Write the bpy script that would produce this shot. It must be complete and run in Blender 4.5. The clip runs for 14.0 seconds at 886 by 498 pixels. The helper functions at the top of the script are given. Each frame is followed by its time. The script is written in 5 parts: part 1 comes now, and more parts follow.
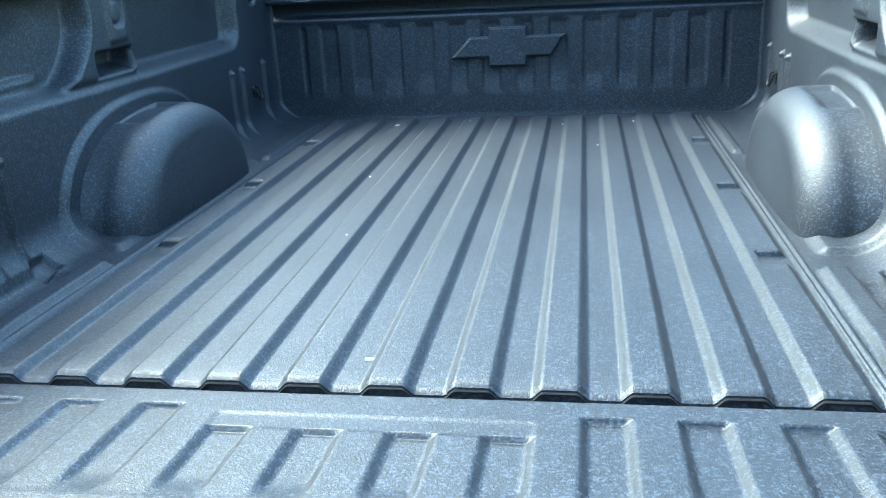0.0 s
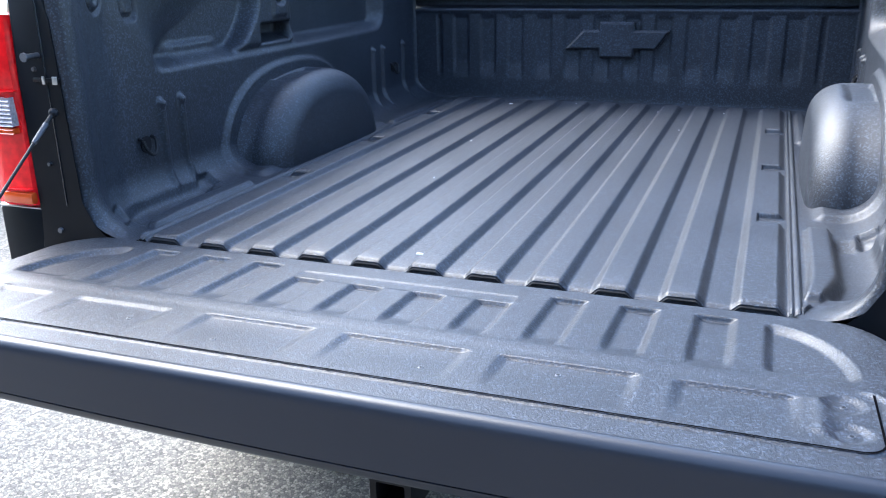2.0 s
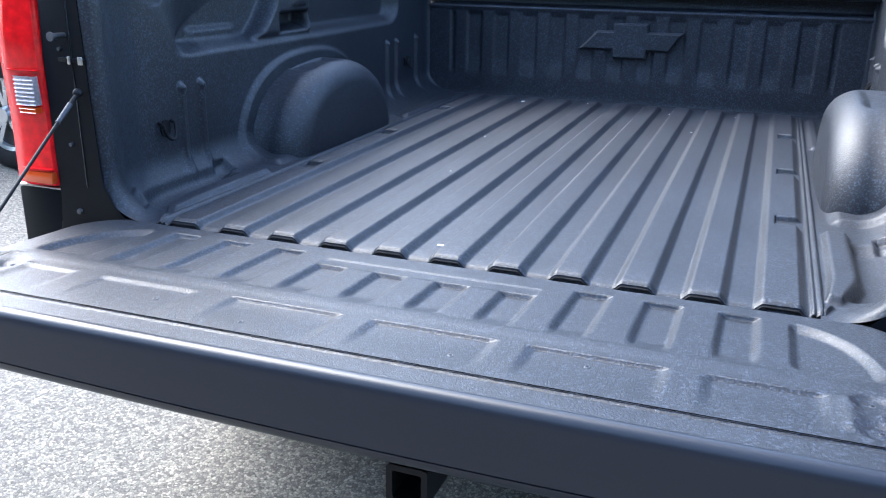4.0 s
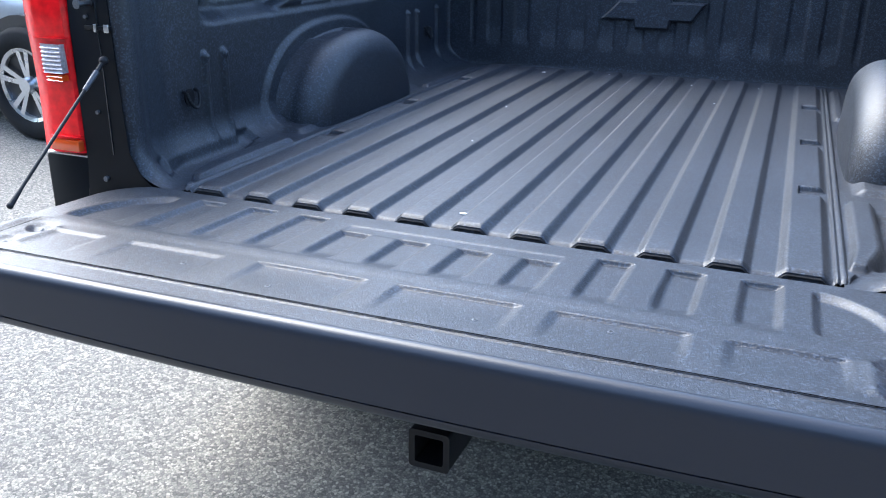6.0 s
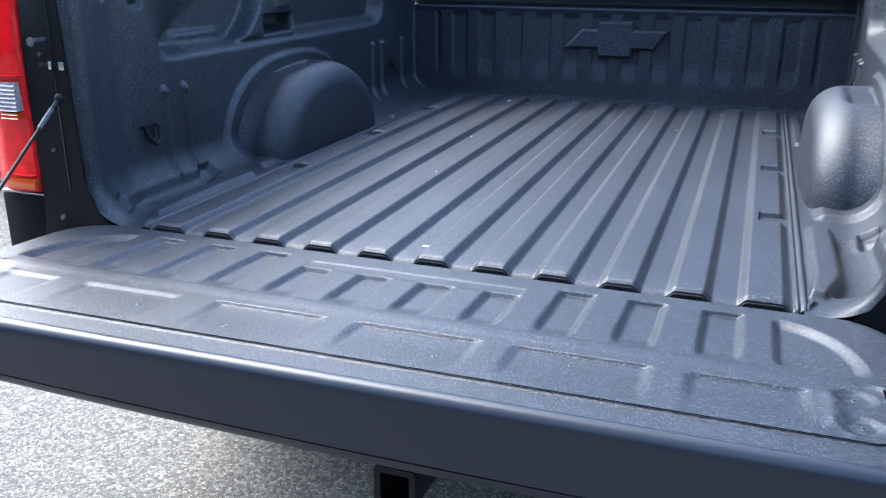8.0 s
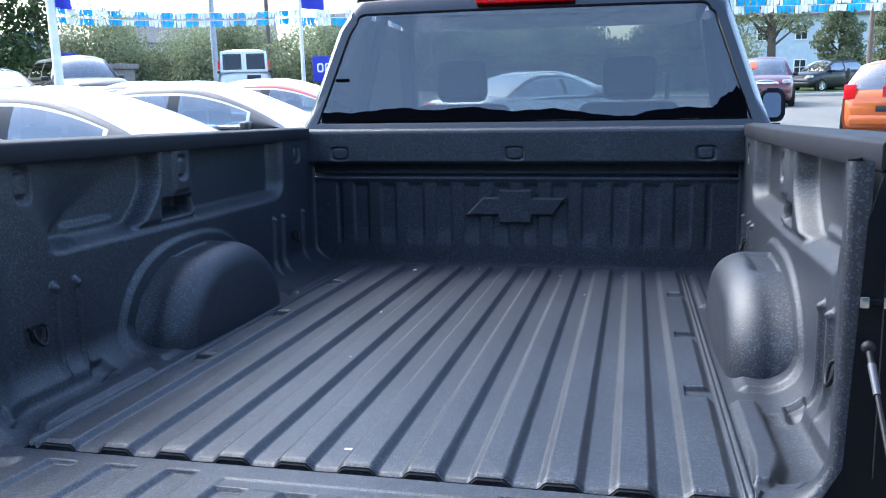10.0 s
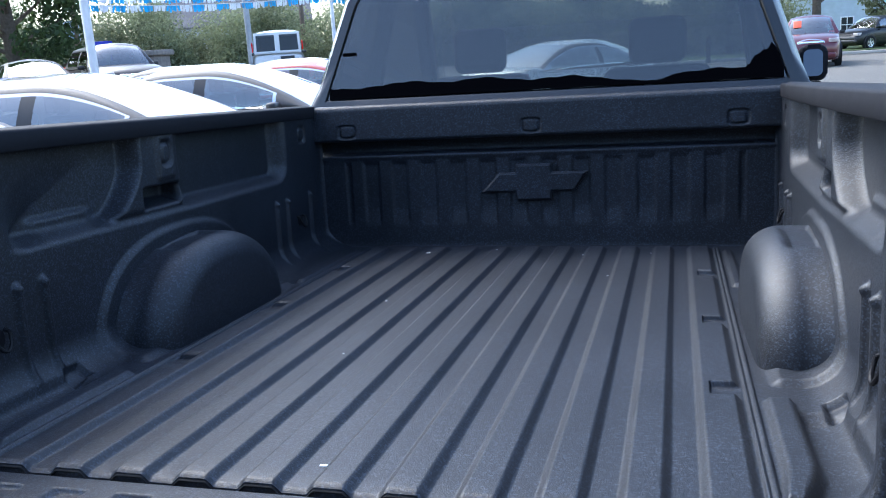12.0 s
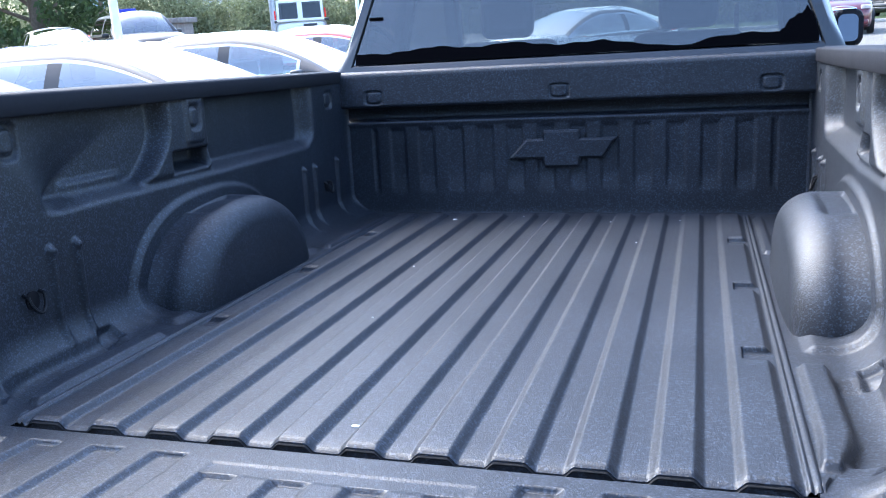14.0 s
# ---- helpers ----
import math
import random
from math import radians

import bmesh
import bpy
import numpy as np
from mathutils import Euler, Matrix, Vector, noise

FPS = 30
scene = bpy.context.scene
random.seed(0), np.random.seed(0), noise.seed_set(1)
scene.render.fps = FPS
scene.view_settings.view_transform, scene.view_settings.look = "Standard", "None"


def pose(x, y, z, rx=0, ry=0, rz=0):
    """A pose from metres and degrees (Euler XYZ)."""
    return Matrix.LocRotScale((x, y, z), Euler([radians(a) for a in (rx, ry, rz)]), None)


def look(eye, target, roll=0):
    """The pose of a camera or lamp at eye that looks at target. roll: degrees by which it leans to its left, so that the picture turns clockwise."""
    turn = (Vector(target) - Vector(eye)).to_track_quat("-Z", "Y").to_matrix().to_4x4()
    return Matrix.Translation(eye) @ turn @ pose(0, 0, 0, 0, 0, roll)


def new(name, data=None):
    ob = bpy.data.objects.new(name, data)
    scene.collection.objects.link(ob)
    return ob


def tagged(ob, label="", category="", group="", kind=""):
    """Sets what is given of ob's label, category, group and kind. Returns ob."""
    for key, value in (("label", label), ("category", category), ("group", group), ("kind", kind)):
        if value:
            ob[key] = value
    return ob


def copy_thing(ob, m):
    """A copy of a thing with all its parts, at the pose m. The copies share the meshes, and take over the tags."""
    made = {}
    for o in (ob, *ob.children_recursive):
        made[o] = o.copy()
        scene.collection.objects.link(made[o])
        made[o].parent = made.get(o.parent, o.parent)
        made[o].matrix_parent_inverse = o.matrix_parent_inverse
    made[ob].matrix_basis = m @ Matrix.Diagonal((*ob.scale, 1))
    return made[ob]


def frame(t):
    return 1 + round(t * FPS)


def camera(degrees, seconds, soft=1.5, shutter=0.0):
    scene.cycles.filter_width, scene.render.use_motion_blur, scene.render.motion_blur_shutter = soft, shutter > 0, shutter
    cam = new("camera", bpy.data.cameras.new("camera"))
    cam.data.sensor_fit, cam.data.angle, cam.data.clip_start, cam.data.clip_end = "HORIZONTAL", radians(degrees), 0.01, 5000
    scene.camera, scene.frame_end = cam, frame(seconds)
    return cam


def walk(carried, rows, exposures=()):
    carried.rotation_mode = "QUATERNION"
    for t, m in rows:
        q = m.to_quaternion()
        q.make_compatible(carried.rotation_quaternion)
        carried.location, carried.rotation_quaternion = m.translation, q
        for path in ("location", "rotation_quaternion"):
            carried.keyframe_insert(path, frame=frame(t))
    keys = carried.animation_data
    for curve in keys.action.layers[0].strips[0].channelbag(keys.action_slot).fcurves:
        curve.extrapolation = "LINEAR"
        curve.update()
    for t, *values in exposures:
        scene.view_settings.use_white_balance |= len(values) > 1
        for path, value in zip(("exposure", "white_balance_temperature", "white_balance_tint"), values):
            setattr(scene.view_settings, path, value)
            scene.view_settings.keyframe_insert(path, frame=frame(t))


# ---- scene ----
cam = camera(55.0, 14.0, soft=1.1)
PATH = [
    (0, (0.259, -0.987, 1.411), (-0.066, 0.877, 0.761), -3.0),
    (0.2, (0.29, -1.077, 1.416), (0.003, 0.767, 0.695), -2.6),
    (0.5, (0.316, -1.189, 1.407), (-0.017, 0.658, 0.714), -0.2),
    (1, (0.511, -1.295, 1.403), (-0.04, 0.502, 0.72), -0.8),
    (1.5, (0.561, -1.345, 1.404), (-0.113, 0.42, 0.748), -1.1),
    (2, (0.559, -1.361, 1.41), (-0.118, 0.408, 0.766), -1.0),
    (2.5, (0.555, -1.363, 1.405), (-0.071, 0.417, 0.742), -0.6),
    (3, (0.551, -1.375, 1.399), (-0.053, 0.413, 0.739), -0.5),
    (3.5, (0.528, -1.388, 1.424), (-0.122, 0.407, 0.828), -0.3),
    (4, (0.513, -1.388, 1.399), (-0.15, 0.385, 0.752), 0.9),
    (4.2, (0.507, -1.398, 1.39), (-0.16, 0.363, 0.717), 1.1),
    (6.5, (0.508, -1.405, 1.391), (-0.193, 0.331, 0.688), 0.5),
    (7, (0.511, -1.402, 1.391), (-0.193, 0.335, 0.691), 0.1),
    (7.5, (0.517, -1.393, 1.395), (-0.162, 0.361, 0.714), 0.0),
    (8, (0.524, -1.383, 1.4), (-0.12, 0.396, 0.754), 0.3),
    (8.5, (0.519, -1.386, 1.404), (-0.131, 0.413, 0.819), 0.3),
    (8.7, (0.516, -1.38, 1.412), (-0.11, 0.446, 0.888), 0.3),
    (8.8, (0.513, -1.375, 1.423), (-0.087, 0.469, 0.936), 0.5),
    (9, (0.503, -1.361, 1.442), (-0.028, 0.524, 1.035), 0.1),
    (9.2, (0.485, -1.342, 1.457), (0.033, 0.576, 1.116), -0.3),
    (11.3, (0.439, -1.216, 1.468), (0.011, 0.715, 1.172), -0.9),
    (11.5, (0.473, -1.163, 1.46), (0.003, 0.758, 1.165), -1.3),
    (12, (0.506, -1.097, 1.45), (-0.024, 0.797, 1.087), -3.0),
    (12.5, (0.488, -1.066, 1.442), (-0.048, 0.814, 1.018), -3.9),
    (13, (0.479, -1.072, 1.442), (-0.08, 0.799, 1.01), -3.3),
    (13.5, (0.486, -1.095, 1.443), (-0.082, 0.773, 1.011), -3.0),
    (14, (0.488, -1.098, 1.438), (-0.091, 0.768, 1.008), -3.0),
]

# The truck stands nose-down on the lot: its own axes are turned by RAKE about a line across the ground behind it, at an
# angle that fits the horizon in the camera's view.
RAKE = pose(0, -1, 0) @ pose(0, 0, 0, -2.9) @ pose(0, 1, 0)
EXPOSURES = [(t, 2.75 + e, k, h) for t, e, k, h in (
    (0.0, 0.85, 5900, -14), (0.5, 1.12, 5950, -6), (1.0, 0.82, 5950, 5), (1.5, 0.33, 5950, 7), (2.5, 0.25, 5950, 7), (3.0, 0.50, 5950, 7), (3.5, 0.18, 5950, 7), (6.5, 0.04, 5950, 6), (8.5, 0.04, 5900, 6),
    (9.2, -0.05, 5850, 6), (11.3, -0.60, 5800, 7), (12.0, -0.74, 5800, 7), (12.5, 0.10, 5800, 8), (14.0, 0.13, 5800, 9))]
walk(cam, [(t, RAKE @ look(eye, target, roll)) for t, eye, target, roll in PATH], EXPOSURES)

# ---- light ----
world = bpy.data.worlds.new("sky")
scene.world = world
world.use_nodes = True
wn = world.node_tree.nodes
sky = wn.new("ShaderNodeTexSky")
sky.sky_type, sky.sun_disc = "NISHITA", False
sky.sun_elevation, sky.sun_rotation = radians(50), radians(-64)
sky.air_density, sky.dust_density = 1.0, 2.3
world.node_tree.links.new(sky.outputs[0], wn["Background"].inputs[0])
wn["Background"].inputs[1].default_value = 0.13
sun_data = bpy.data.lights.new("sun", "SUN")
sun_data.energy, sun_data.angle, sun_data.color = 0.95, radians(50), (1.0, 0.98, 0.95)
sun = new("sun", sun_data)
sun.matrix_world = look((-5.6, 2.6, 6.0), (0, 0, 0.0))


# ---- materials ----
def material(name, colour=(0.5, 0.5, 0.5), rough=0.5, metal=0.0, coat=0.0, spec=0.5, vary=0.0, scale=30.0, bump=0.0, bump_scale=200.0, second=None):
    """A node material: colour with grain at two scales, roughness that varies, fine relief."""
    m = bpy.data.materials.new(name)
    m.use_nodes = True
    n, l = m.node_tree.nodes, m.node_tree.links
    b = n["Principled BSDF"]
    b.inputs["Roughness"].default_value, b.inputs["Metallic"].default_value = rough, metal
    b.inputs["Coat Weight"].default_value, b.inputs["Specular IOR Level"].default_value = coat, spec
    b.inputs["Base Color"].default_value = (*colour, 1)
    if vary or bump:
        co = n.new("ShaderNodeTexCoord")
    if vary:
        a, c = n.new("ShaderNodeTexNoise"), n.new("ShaderNodeTexNoise")
        a.inputs["Scale"].default_value, a.inputs["Detail"].default_value = scale, 6
        c.inputs["Scale"].default_value, c.inputs["Detail"].default_value = scale / 14, 3
        add = n.new("ShaderNodeMath")
        add.operation = "ADD"
        ramp = n.new("ShaderNodeValToRGB")
        lo = tuple(max(0, x * (1 - vary)) for x in colour)
        hi = second or tuple(min(1, x * (1 + vary)) for x in colour)
        ramp.color_ramp.elements[0].position, ramp.color_ramp.elements[0].color = 0.75, (*lo, 1)
        ramp.color_ramp.elements[1].position, ramp.color_ramp.elements[1].color = 1.25, (*hi, 1)
        half = n.new("ShaderNodeMath")
        half.operation, half.inputs[1].default_value = "MULTIPLY", 0.5
        ramp.color_ramp.elements[0].position, ramp.color_ramp.elements[1].position = 0.38, 0.62
        for t in (a, c):
            l.new(co.outputs["Object"], t.inputs["Vector"])
        l.new(a.outputs[0], add.inputs[0]), l.new(c.outputs[0], add.inputs[1]), l.new(add.outputs[0], half.inputs[0])
        l.new(half.outputs[0], ramp.inputs[0]), l.new(ramp.outputs[0], b.inputs["Base Color"])
        mr = n.new("ShaderNodeMapRange")
        mr.inputs["To Min"].default_value, mr.inputs["To Max"].default_value = max(0.02, rough - 0.08), min(1, rough + 0.08)
        l.new(c.outputs[0], mr.inputs[0]), l.new(mr.outputs[0], b.inputs["Roughness"])
    if bump:
        t, bp = n.new("ShaderNodeTexNoise"), n.new("ShaderNodeBump")
        t.inputs["Scale"].default_value, t.inputs["Detail"].default_value = bump_scale, 3
        bp.inputs["Strength"].default_value, bp.inputs["Distance"].default_value = bump, 0.002
        l.new(co.outputs["Object"], t.inputs["Vector"]), l.new(t.outputs[0], bp.inputs["Height"]), l.new(bp.outputs[0], b.inputs["Normal"])
    return m


def liner_material():
    """Sprayed bed liner: charcoal polyurea, pebbled at three to four millimetres, its grain glints coloured in as pale
    specks, with faint dusty patches.
    """
    m = bpy.data.materials.new("sprayed_bed_liner")
    m.use_nodes = True
    n, l = m.node_tree.nodes, m.node_tree.links
    b, co = n["Principled BSDF"], n.new("ShaderNodeTexCoord")
    grit, mid, wide = (n.new("ShaderNodeTexNoise") for _ in range(3))
    for t, sc, de in ((grit, 640, 2), (mid, 330, 1.8), (wide, 4, 5)):
        t.inputs["Scale"].default_value, t.inputs["Detail"].default_value = sc, de
        l.new(co.outputs["Object"], t.inputs["Vector"])
    cells, sep, mix, ramp = n.new("ShaderNodeTexVoronoi"), n.new("ShaderNodeSeparateColor"), n.new("ShaderNodeMath"), n.new("ShaderNodeValToRGB")
    cells.inputs["Scale"].default_value = 330
    l.new(co.outputs["Object"], cells.inputs["Vector"]), l.new(cells.outputs["Color"], sep.inputs[0])
    mix.operation, mix.inputs[1].default_value = "MULTIPLY_ADD", 0.7
    l.new(sep.outputs[0], mix.inputs[0])
    w = n.new("ShaderNodeMath")
    w.operation, w.inputs[1].default_value = "MULTIPLY", 0.3
    l.new(wide.outputs[0], w.inputs[0]), l.new(w.outputs[0], mix.inputs[2]), l.new(mix.outputs[0], ramp.inputs[0])
    e = ramp.color_ramp.elements
    e[0].position, e[0].color = 0.12, (0.0050, 0.0062, 0.0092, 1)
    e[1].position, e[1].color = 0.90, (0.050, 0.062, 0.086, 1)
    k = e.new(0.62)
    k.color = (0.0116, 0.0146, 0.0212, 1)
    l.new(ramp.outputs[0], b.inputs["Base Color"])
    mr = n.new("ShaderNodeMapRange")
    mr.inputs["To Min"].default_value, mr.inputs["To Max"].default_value = 0.42, 0.51
    l.new(wide.outputs[0], mr.inputs[0]), l.new(mr.outputs[0], b.inputs["Roughness"])
    b.inputs["Specular IOR Level"].default_value = 0.56
    b1, b2 = n.new("ShaderNodeBump"), n.new("ShaderNodeBump")
    b1.inputs["Strength"].default_value, b1.inputs["Distance"].default_value = 0.44, 0.0018
    b2.inputs["Strength"].default_value, b2.inputs["Distance"].default_value = 0.35, 0.0010
    l.new(mid.outputs[0], b1.inputs["Height"]), l.new(grit.outputs[0], b2.inputs["Height"])
    l.new(b1.outputs[0], b2.inputs["Normal"]), l.new(b2.outputs[0], b.inputs["Normal"])
    return m


def glass_material(name, tint, gloss=1.0, rough=0.0):
    """A tinted pane: light passes straight through, and a Fresnel part of it is mirrored."""
    m = bpy.data.materials.new(name)
    m.use_nodes = True
    n, l = m.node_tree.nodes, m.node_tree.links
    n.remove(n["Principled BSDF"])
    tr, gl, fr, mx, mu = (n.new("ShaderNode" + k) for k in ("BsdfTransparent", "BsdfGlossy", "Fresnel", "MixShader", "Math"))
    tr.inputs[0].default_value = (*tint, 1)
    gl.inputs["Roughness"].default_value = rough
    fr.inputs[0].default_value = 1.52
    mu.operation, mu.inputs[1].default_value = "MULTIPLY", gloss
    l.new(fr.outputs[0], mu.inputs[0]), l.new(mu.outputs[0], mx.inputs[0])
    l.new(tr.outputs[0], mx.inputs[1]), l.new(gl.outputs[0], mx.inputs[2]), l.new(mx.outputs[0], n["Material Output"].inputs[0])
    return m


def asphalt_material():
    """Worn asphalt with its pale aggregate showing: stones of about nine millimetres in dark binder, broad stains."""
    m = bpy.data.materials.new("worn_asphalt")
    m.use_nodes = True
    n, l = m.node_tree.nodes, m.node_tree.links
    b, co = n["Principled BSDF"], n.new("ShaderNodeTexCoord")
    vo, gap, fine, wide = n.new("ShaderNodeTexVoronoi"), n.new("ShaderNodeTexVoronoi"), n.new("ShaderNodeTexNoise"), n.new("ShaderNodeTexNoise")
    gap.feature = "DISTANCE_TO_EDGE"
    vo.inputs["Scale"].default_value = gap.inputs["Scale"].default_value = 122
    fine.inputs["Scale"].default_value, fine.inputs["Detail"].default_value = 260, 3
    wide.inputs["Scale"].default_value, wide.inputs["Detail"].default_value = 0.6, 6
    for t in (vo, gap, fine, wide):
        l.new(co.outputs["Object"], t.inputs["Vector"])
    sep, ramp, seam, mix, mix2, mix3 = n.new("ShaderNodeSeparateColor"), n.new("ShaderNodeValToRGB"), n.new("ShaderNodeMapRange"), n.new("ShaderNodeMix"), n.new("ShaderNodeMix"), n.new("ShaderNodeMix")
    l.new(vo.outputs["Color"], sep.inputs[0]), l.new(sep.outputs[0], ramp.inputs[0])
    e = ramp.color_ramp.elements
    e[0].position, e[0].color = 0.0, (0.10, 0.10, 0.098, 1)
    e[1].position, e[1].color = 1.0, (0.39, 0.38, 0.35, 1)
    for at, c in ((0.45, (0.20, 0.195, 0.185, 1)), (0.85, (0.31, 0.30, 0.275, 1))):
        k = e.new(at)
        k.color = c
    seam.inputs["From Max"].default_value, seam.inputs["To Min"].default_value = 0.16, 0.44
    l.new(gap.outputs["Distance"], seam.inputs[0])
    for q, f in ((mix, 1.0), (mix2, 0.35), (mix3, 0.45)):
        q.data_type, q.blend_type = "RGBA", "MULTIPLY"
        q.inputs["Factor"].default_value = f
    l.new(ramp.outputs[0], mix.inputs["A"]), l.new(seam.outputs[0], mix.inputs["B"])
    l.new(mix.outputs["Result"], mix2.inputs["A"]), l.new(fine.outputs[0], mix2.inputs["B"])
    l.new(mix2.outputs["Result"], mix3.inputs["A"]), l.new(wide.outputs[0], mix3.inputs["B"])
    gain = n.new("ShaderNodeMix")
    gain.data_type, gain.blend_type = "RGBA", "MULTIPLY"
    gain.inputs["Factor"].default_value = 1.0
    gain.inputs["B"].default_value = (1.24, 1.19, 1.10, 1)
    l.new(mix3.outputs["Result"], gain.inputs["A"]), l.new(gain.outputs["Result"], b.inputs["Base Color"])
    b.inputs["Roughness"].default_value = 0.85
    bp = n.new("ShaderNodeBump")
    bp.inputs["Strength"].default_value, bp.inputs["Distance"].default_value = 0.5, 0.004
    l.new(gap.outputs["Distance"], bp.inputs["Height"]), l.new(bp.outputs[0], b.inputs["Normal"])
    return m


LINER = liner_material()
ASPHALT = asphalt_material()
PLASTIC = material("satin_black_plastic", (0.028, 0.030, 0.034), 0.38, vary=0.15, scale=90, bump=0.08, bump_scale=900)
CAP = material("grained_black_plastic", (0.012, 0.013, 0.018), 0.7, spec=0.2, vary=0.12, scale=120, bump=0.15, bump_scale=700)
PAINT = material("black_metallic_paint", (0.012, 0.014, 0.018), 0.2, coat=0.45, spec=0.45, vary=0.2, scale=8)
GATE_PAINT = material("dark_grey_satin_trim", (0.013, 0.016, 0.024), 0.36, spec=0.45, vary=0.06, scale=4)
JAMB = material("black_jamb_paint", (0.005, 0.006, 0.008), 0.4, spec=0.15, vary=0.2, scale=12)
RUBBER = material("black_rubber", (0.012, 0.012, 0.013), 0.8, spec=0.2, vary=0.2, scale=60)
STEEL = material("zinc_plated_steel", (0.55, 0.55, 0.56), 0.3, metal=1.0, vary=0.1, scale=200)
SCREW = material("dull_screw_steel", (0.16, 0.165, 0.18), 0.5, metal=1.0, vary=0.2, scale=300)
DARK_STEEL = material("black_coated_steel", (0.010, 0.010, 0.012), 0.5, spec=0.25, vary=0.2, scale=40)
CHROME = material("chrome", (0.8, 0.8, 0.82), 0.08, metal=1.0)
MIRROR_GLASS = material("tinted_mirror_glass", (0.08, 0.09, 0.11), 0.08, metal=1.0)
RED_LENS = material("red_plastic_lens", (0.80, 0.008, 0.012), 0.22, spec=0.3, coat=0.15, vary=0.25, scale=50)
CLEAR_LENS = material("clear_ribbed_lens", (0.50, 0.44, 0.44), 0.15, coat=0.5, vary=0.3, scale=160)
AMBER_PLASTIC = material("amber_plastic", (0.75, 0.09, 0.015), 0.12, coat=1.0)
TINTED = glass_material("tinted_rear_glass", (0.47, 0.45, 0.43), 2.9)
SLEEVE = material("grey_plastic_sleeve", (0.05, 0.053, 0.065), 0.45, vary=0.1, scale=90)
PRIVACY = glass_material("privacy_glass", (0.02, 0.02, 0.022), 0.2)
CLEAR = glass_material("car_glass", (0.50, 0.60, 0.60), 6.0)
VAN_GLASS = glass_material("dark_van_glass", (0.10, 0.11, 0.12), 1.6)
MATTE_BLACK = material("matte_black", (0.003, 0.003, 0.004), 1.0, spec=0.0)
CLOTH = material("black_seat_cloth", (0.02, 0.02, 0.022), 0.9, vary=0.2, scale=300)
WHITE_CHIP = material("white_paint_flake", (0.8, 0.8, 0.78), 0.6, vary=0.1, scale=500)


# ---- mesh helpers ----
def smooth(a, b, x):
    """0 below a, 1 above b, eased between; a may be above b."""
    t = np.clip((x - a) / (b - a), 0, 1)
    return t * t * (3 - 2 * t)


def mesh_object(name, verts, faces, mat, parent=None, label="", flat=False):
    me = bpy.data.meshes.new(name)
    me.from_pydata([tuple(map(float, v)) for v in verts], [], faces)
    me.materials.append(mat)
    me.polygons.foreach_set("use_smooth", [not flat] * len(me.polygons))
    me.update()
    ob = new(name, me)
    ob.parent = parent
    return tagged(ob, label)


def part(name, bm, mat, parent, label="", soft=True):
    me = bpy.data.meshes.new(name)
    bmesh.ops.recalc_face_normals(bm, faces=bm.faces)
    bm.to_mesh(me)
    bm.free()
    me.materials.append(mat)
    me.polygons.foreach_set("use_smooth", [soft] * len(me.polygons))
    if soft:
        me.set_sharp_from_angle(angle=radians(44))
    ob = new(name, me)
    ob.parent = parent
    return tagged(ob, label)


def sheet(name, us, vs, fn, mat, parent, label="", flip=False):
    """A surface over the grid us x vs; fn takes the two arrays and gives x, y, z arrays."""
    u, v = np.meshgrid(us, vs, indexing="ij")
    x, y, z = (np.broadcast_to(c, u.shape) for c in fn(u, v))
    verts = np.stack([x, y, z], -1).reshape(-1, 3)
    nu, nv = len(us), len(vs)
    i = (np.arange(nu - 1)[:, None] * nv + np.arange(nv - 1)[None, :]).ravel()
    quads = np.stack([i, i + nv, i + nv + 1, i + 1], -1)
    if flip:
        quads = quads[:, ::-1]
    me = bpy.data.meshes.new(name)
    me.from_pydata(verts.tolist(), [], quads.tolist())
    me.materials.append(mat)
    me.polygons.foreach_set("use_smooth", [True] * len(me.polygons))
    me.update()
    ob = new(name, me)
    ob.parent = parent
    return tagged(ob, label)


def box(bm, x0, x1, y0, y1, z0, z1, bevel=0.0, segments=2):
    m = Matrix.Translation(((x0 + x1) / 2, (y0 + y1) / 2, (z0 + z1) / 2)) @ Matrix.Diagonal((x1 - x0, y1 - y0, z1 - z0, 1))
    made = bmesh.ops.create_cube(bm, size=1, matrix=m)["verts"]
    if bevel:
        edges = list({e for v in made for e in v.link_edges})
        bmesh.ops.bevel(bm, geom=edges, offset=bevel, segments=segments, affect="EDGES", profile=0.5)
    return bm


def tube(bm, a, b, r0, r1=None, sides=12, caps=True):
    a, b = Vector(a), Vector(b)
    d = b - a
    m = Matrix.Translation((a + b) / 2) @ d.to_track_quat("Z", "Y").to_matrix().to_4x4()
    bmesh.ops.create_cone(bm, cap_ends=caps, segments=sides, radius1=r0, radius2=r0 if r1 is None else r1, depth=d.length, matrix=m)
    return bm


def prism(bm, points, axis, lo, hi, bevel=0.0):
    """Extrude a closed outline of 2D points along an axis: 'x': points are (y, z); 'y': (x, z); 'z': (x, y)."""
    def at(p, h):
        return {"x": (h, p[0], p[1]), "y": (p[0], h, p[1]), "z": (p[0], p[1], h)}[axis]
    a = [bm.verts.new(at(p, lo)) for p in points]
    b = [bm.verts.new(at(p, hi)) for p in points]
    k = len(points)
    ends = [bm.faces.new(a), bm.faces.new(b[::-1])]
    for i in range(k):
        bm.faces.new((a[i], b[i], b[(i + 1) % k], a[(i + 1) % k]))
    if bevel:
        bmesh.ops.bevel(bm, geom=[e for f in ends for e in f.edges], offset=bevel, segments=2, affect="EDGES", profile=0.5)
    return bm


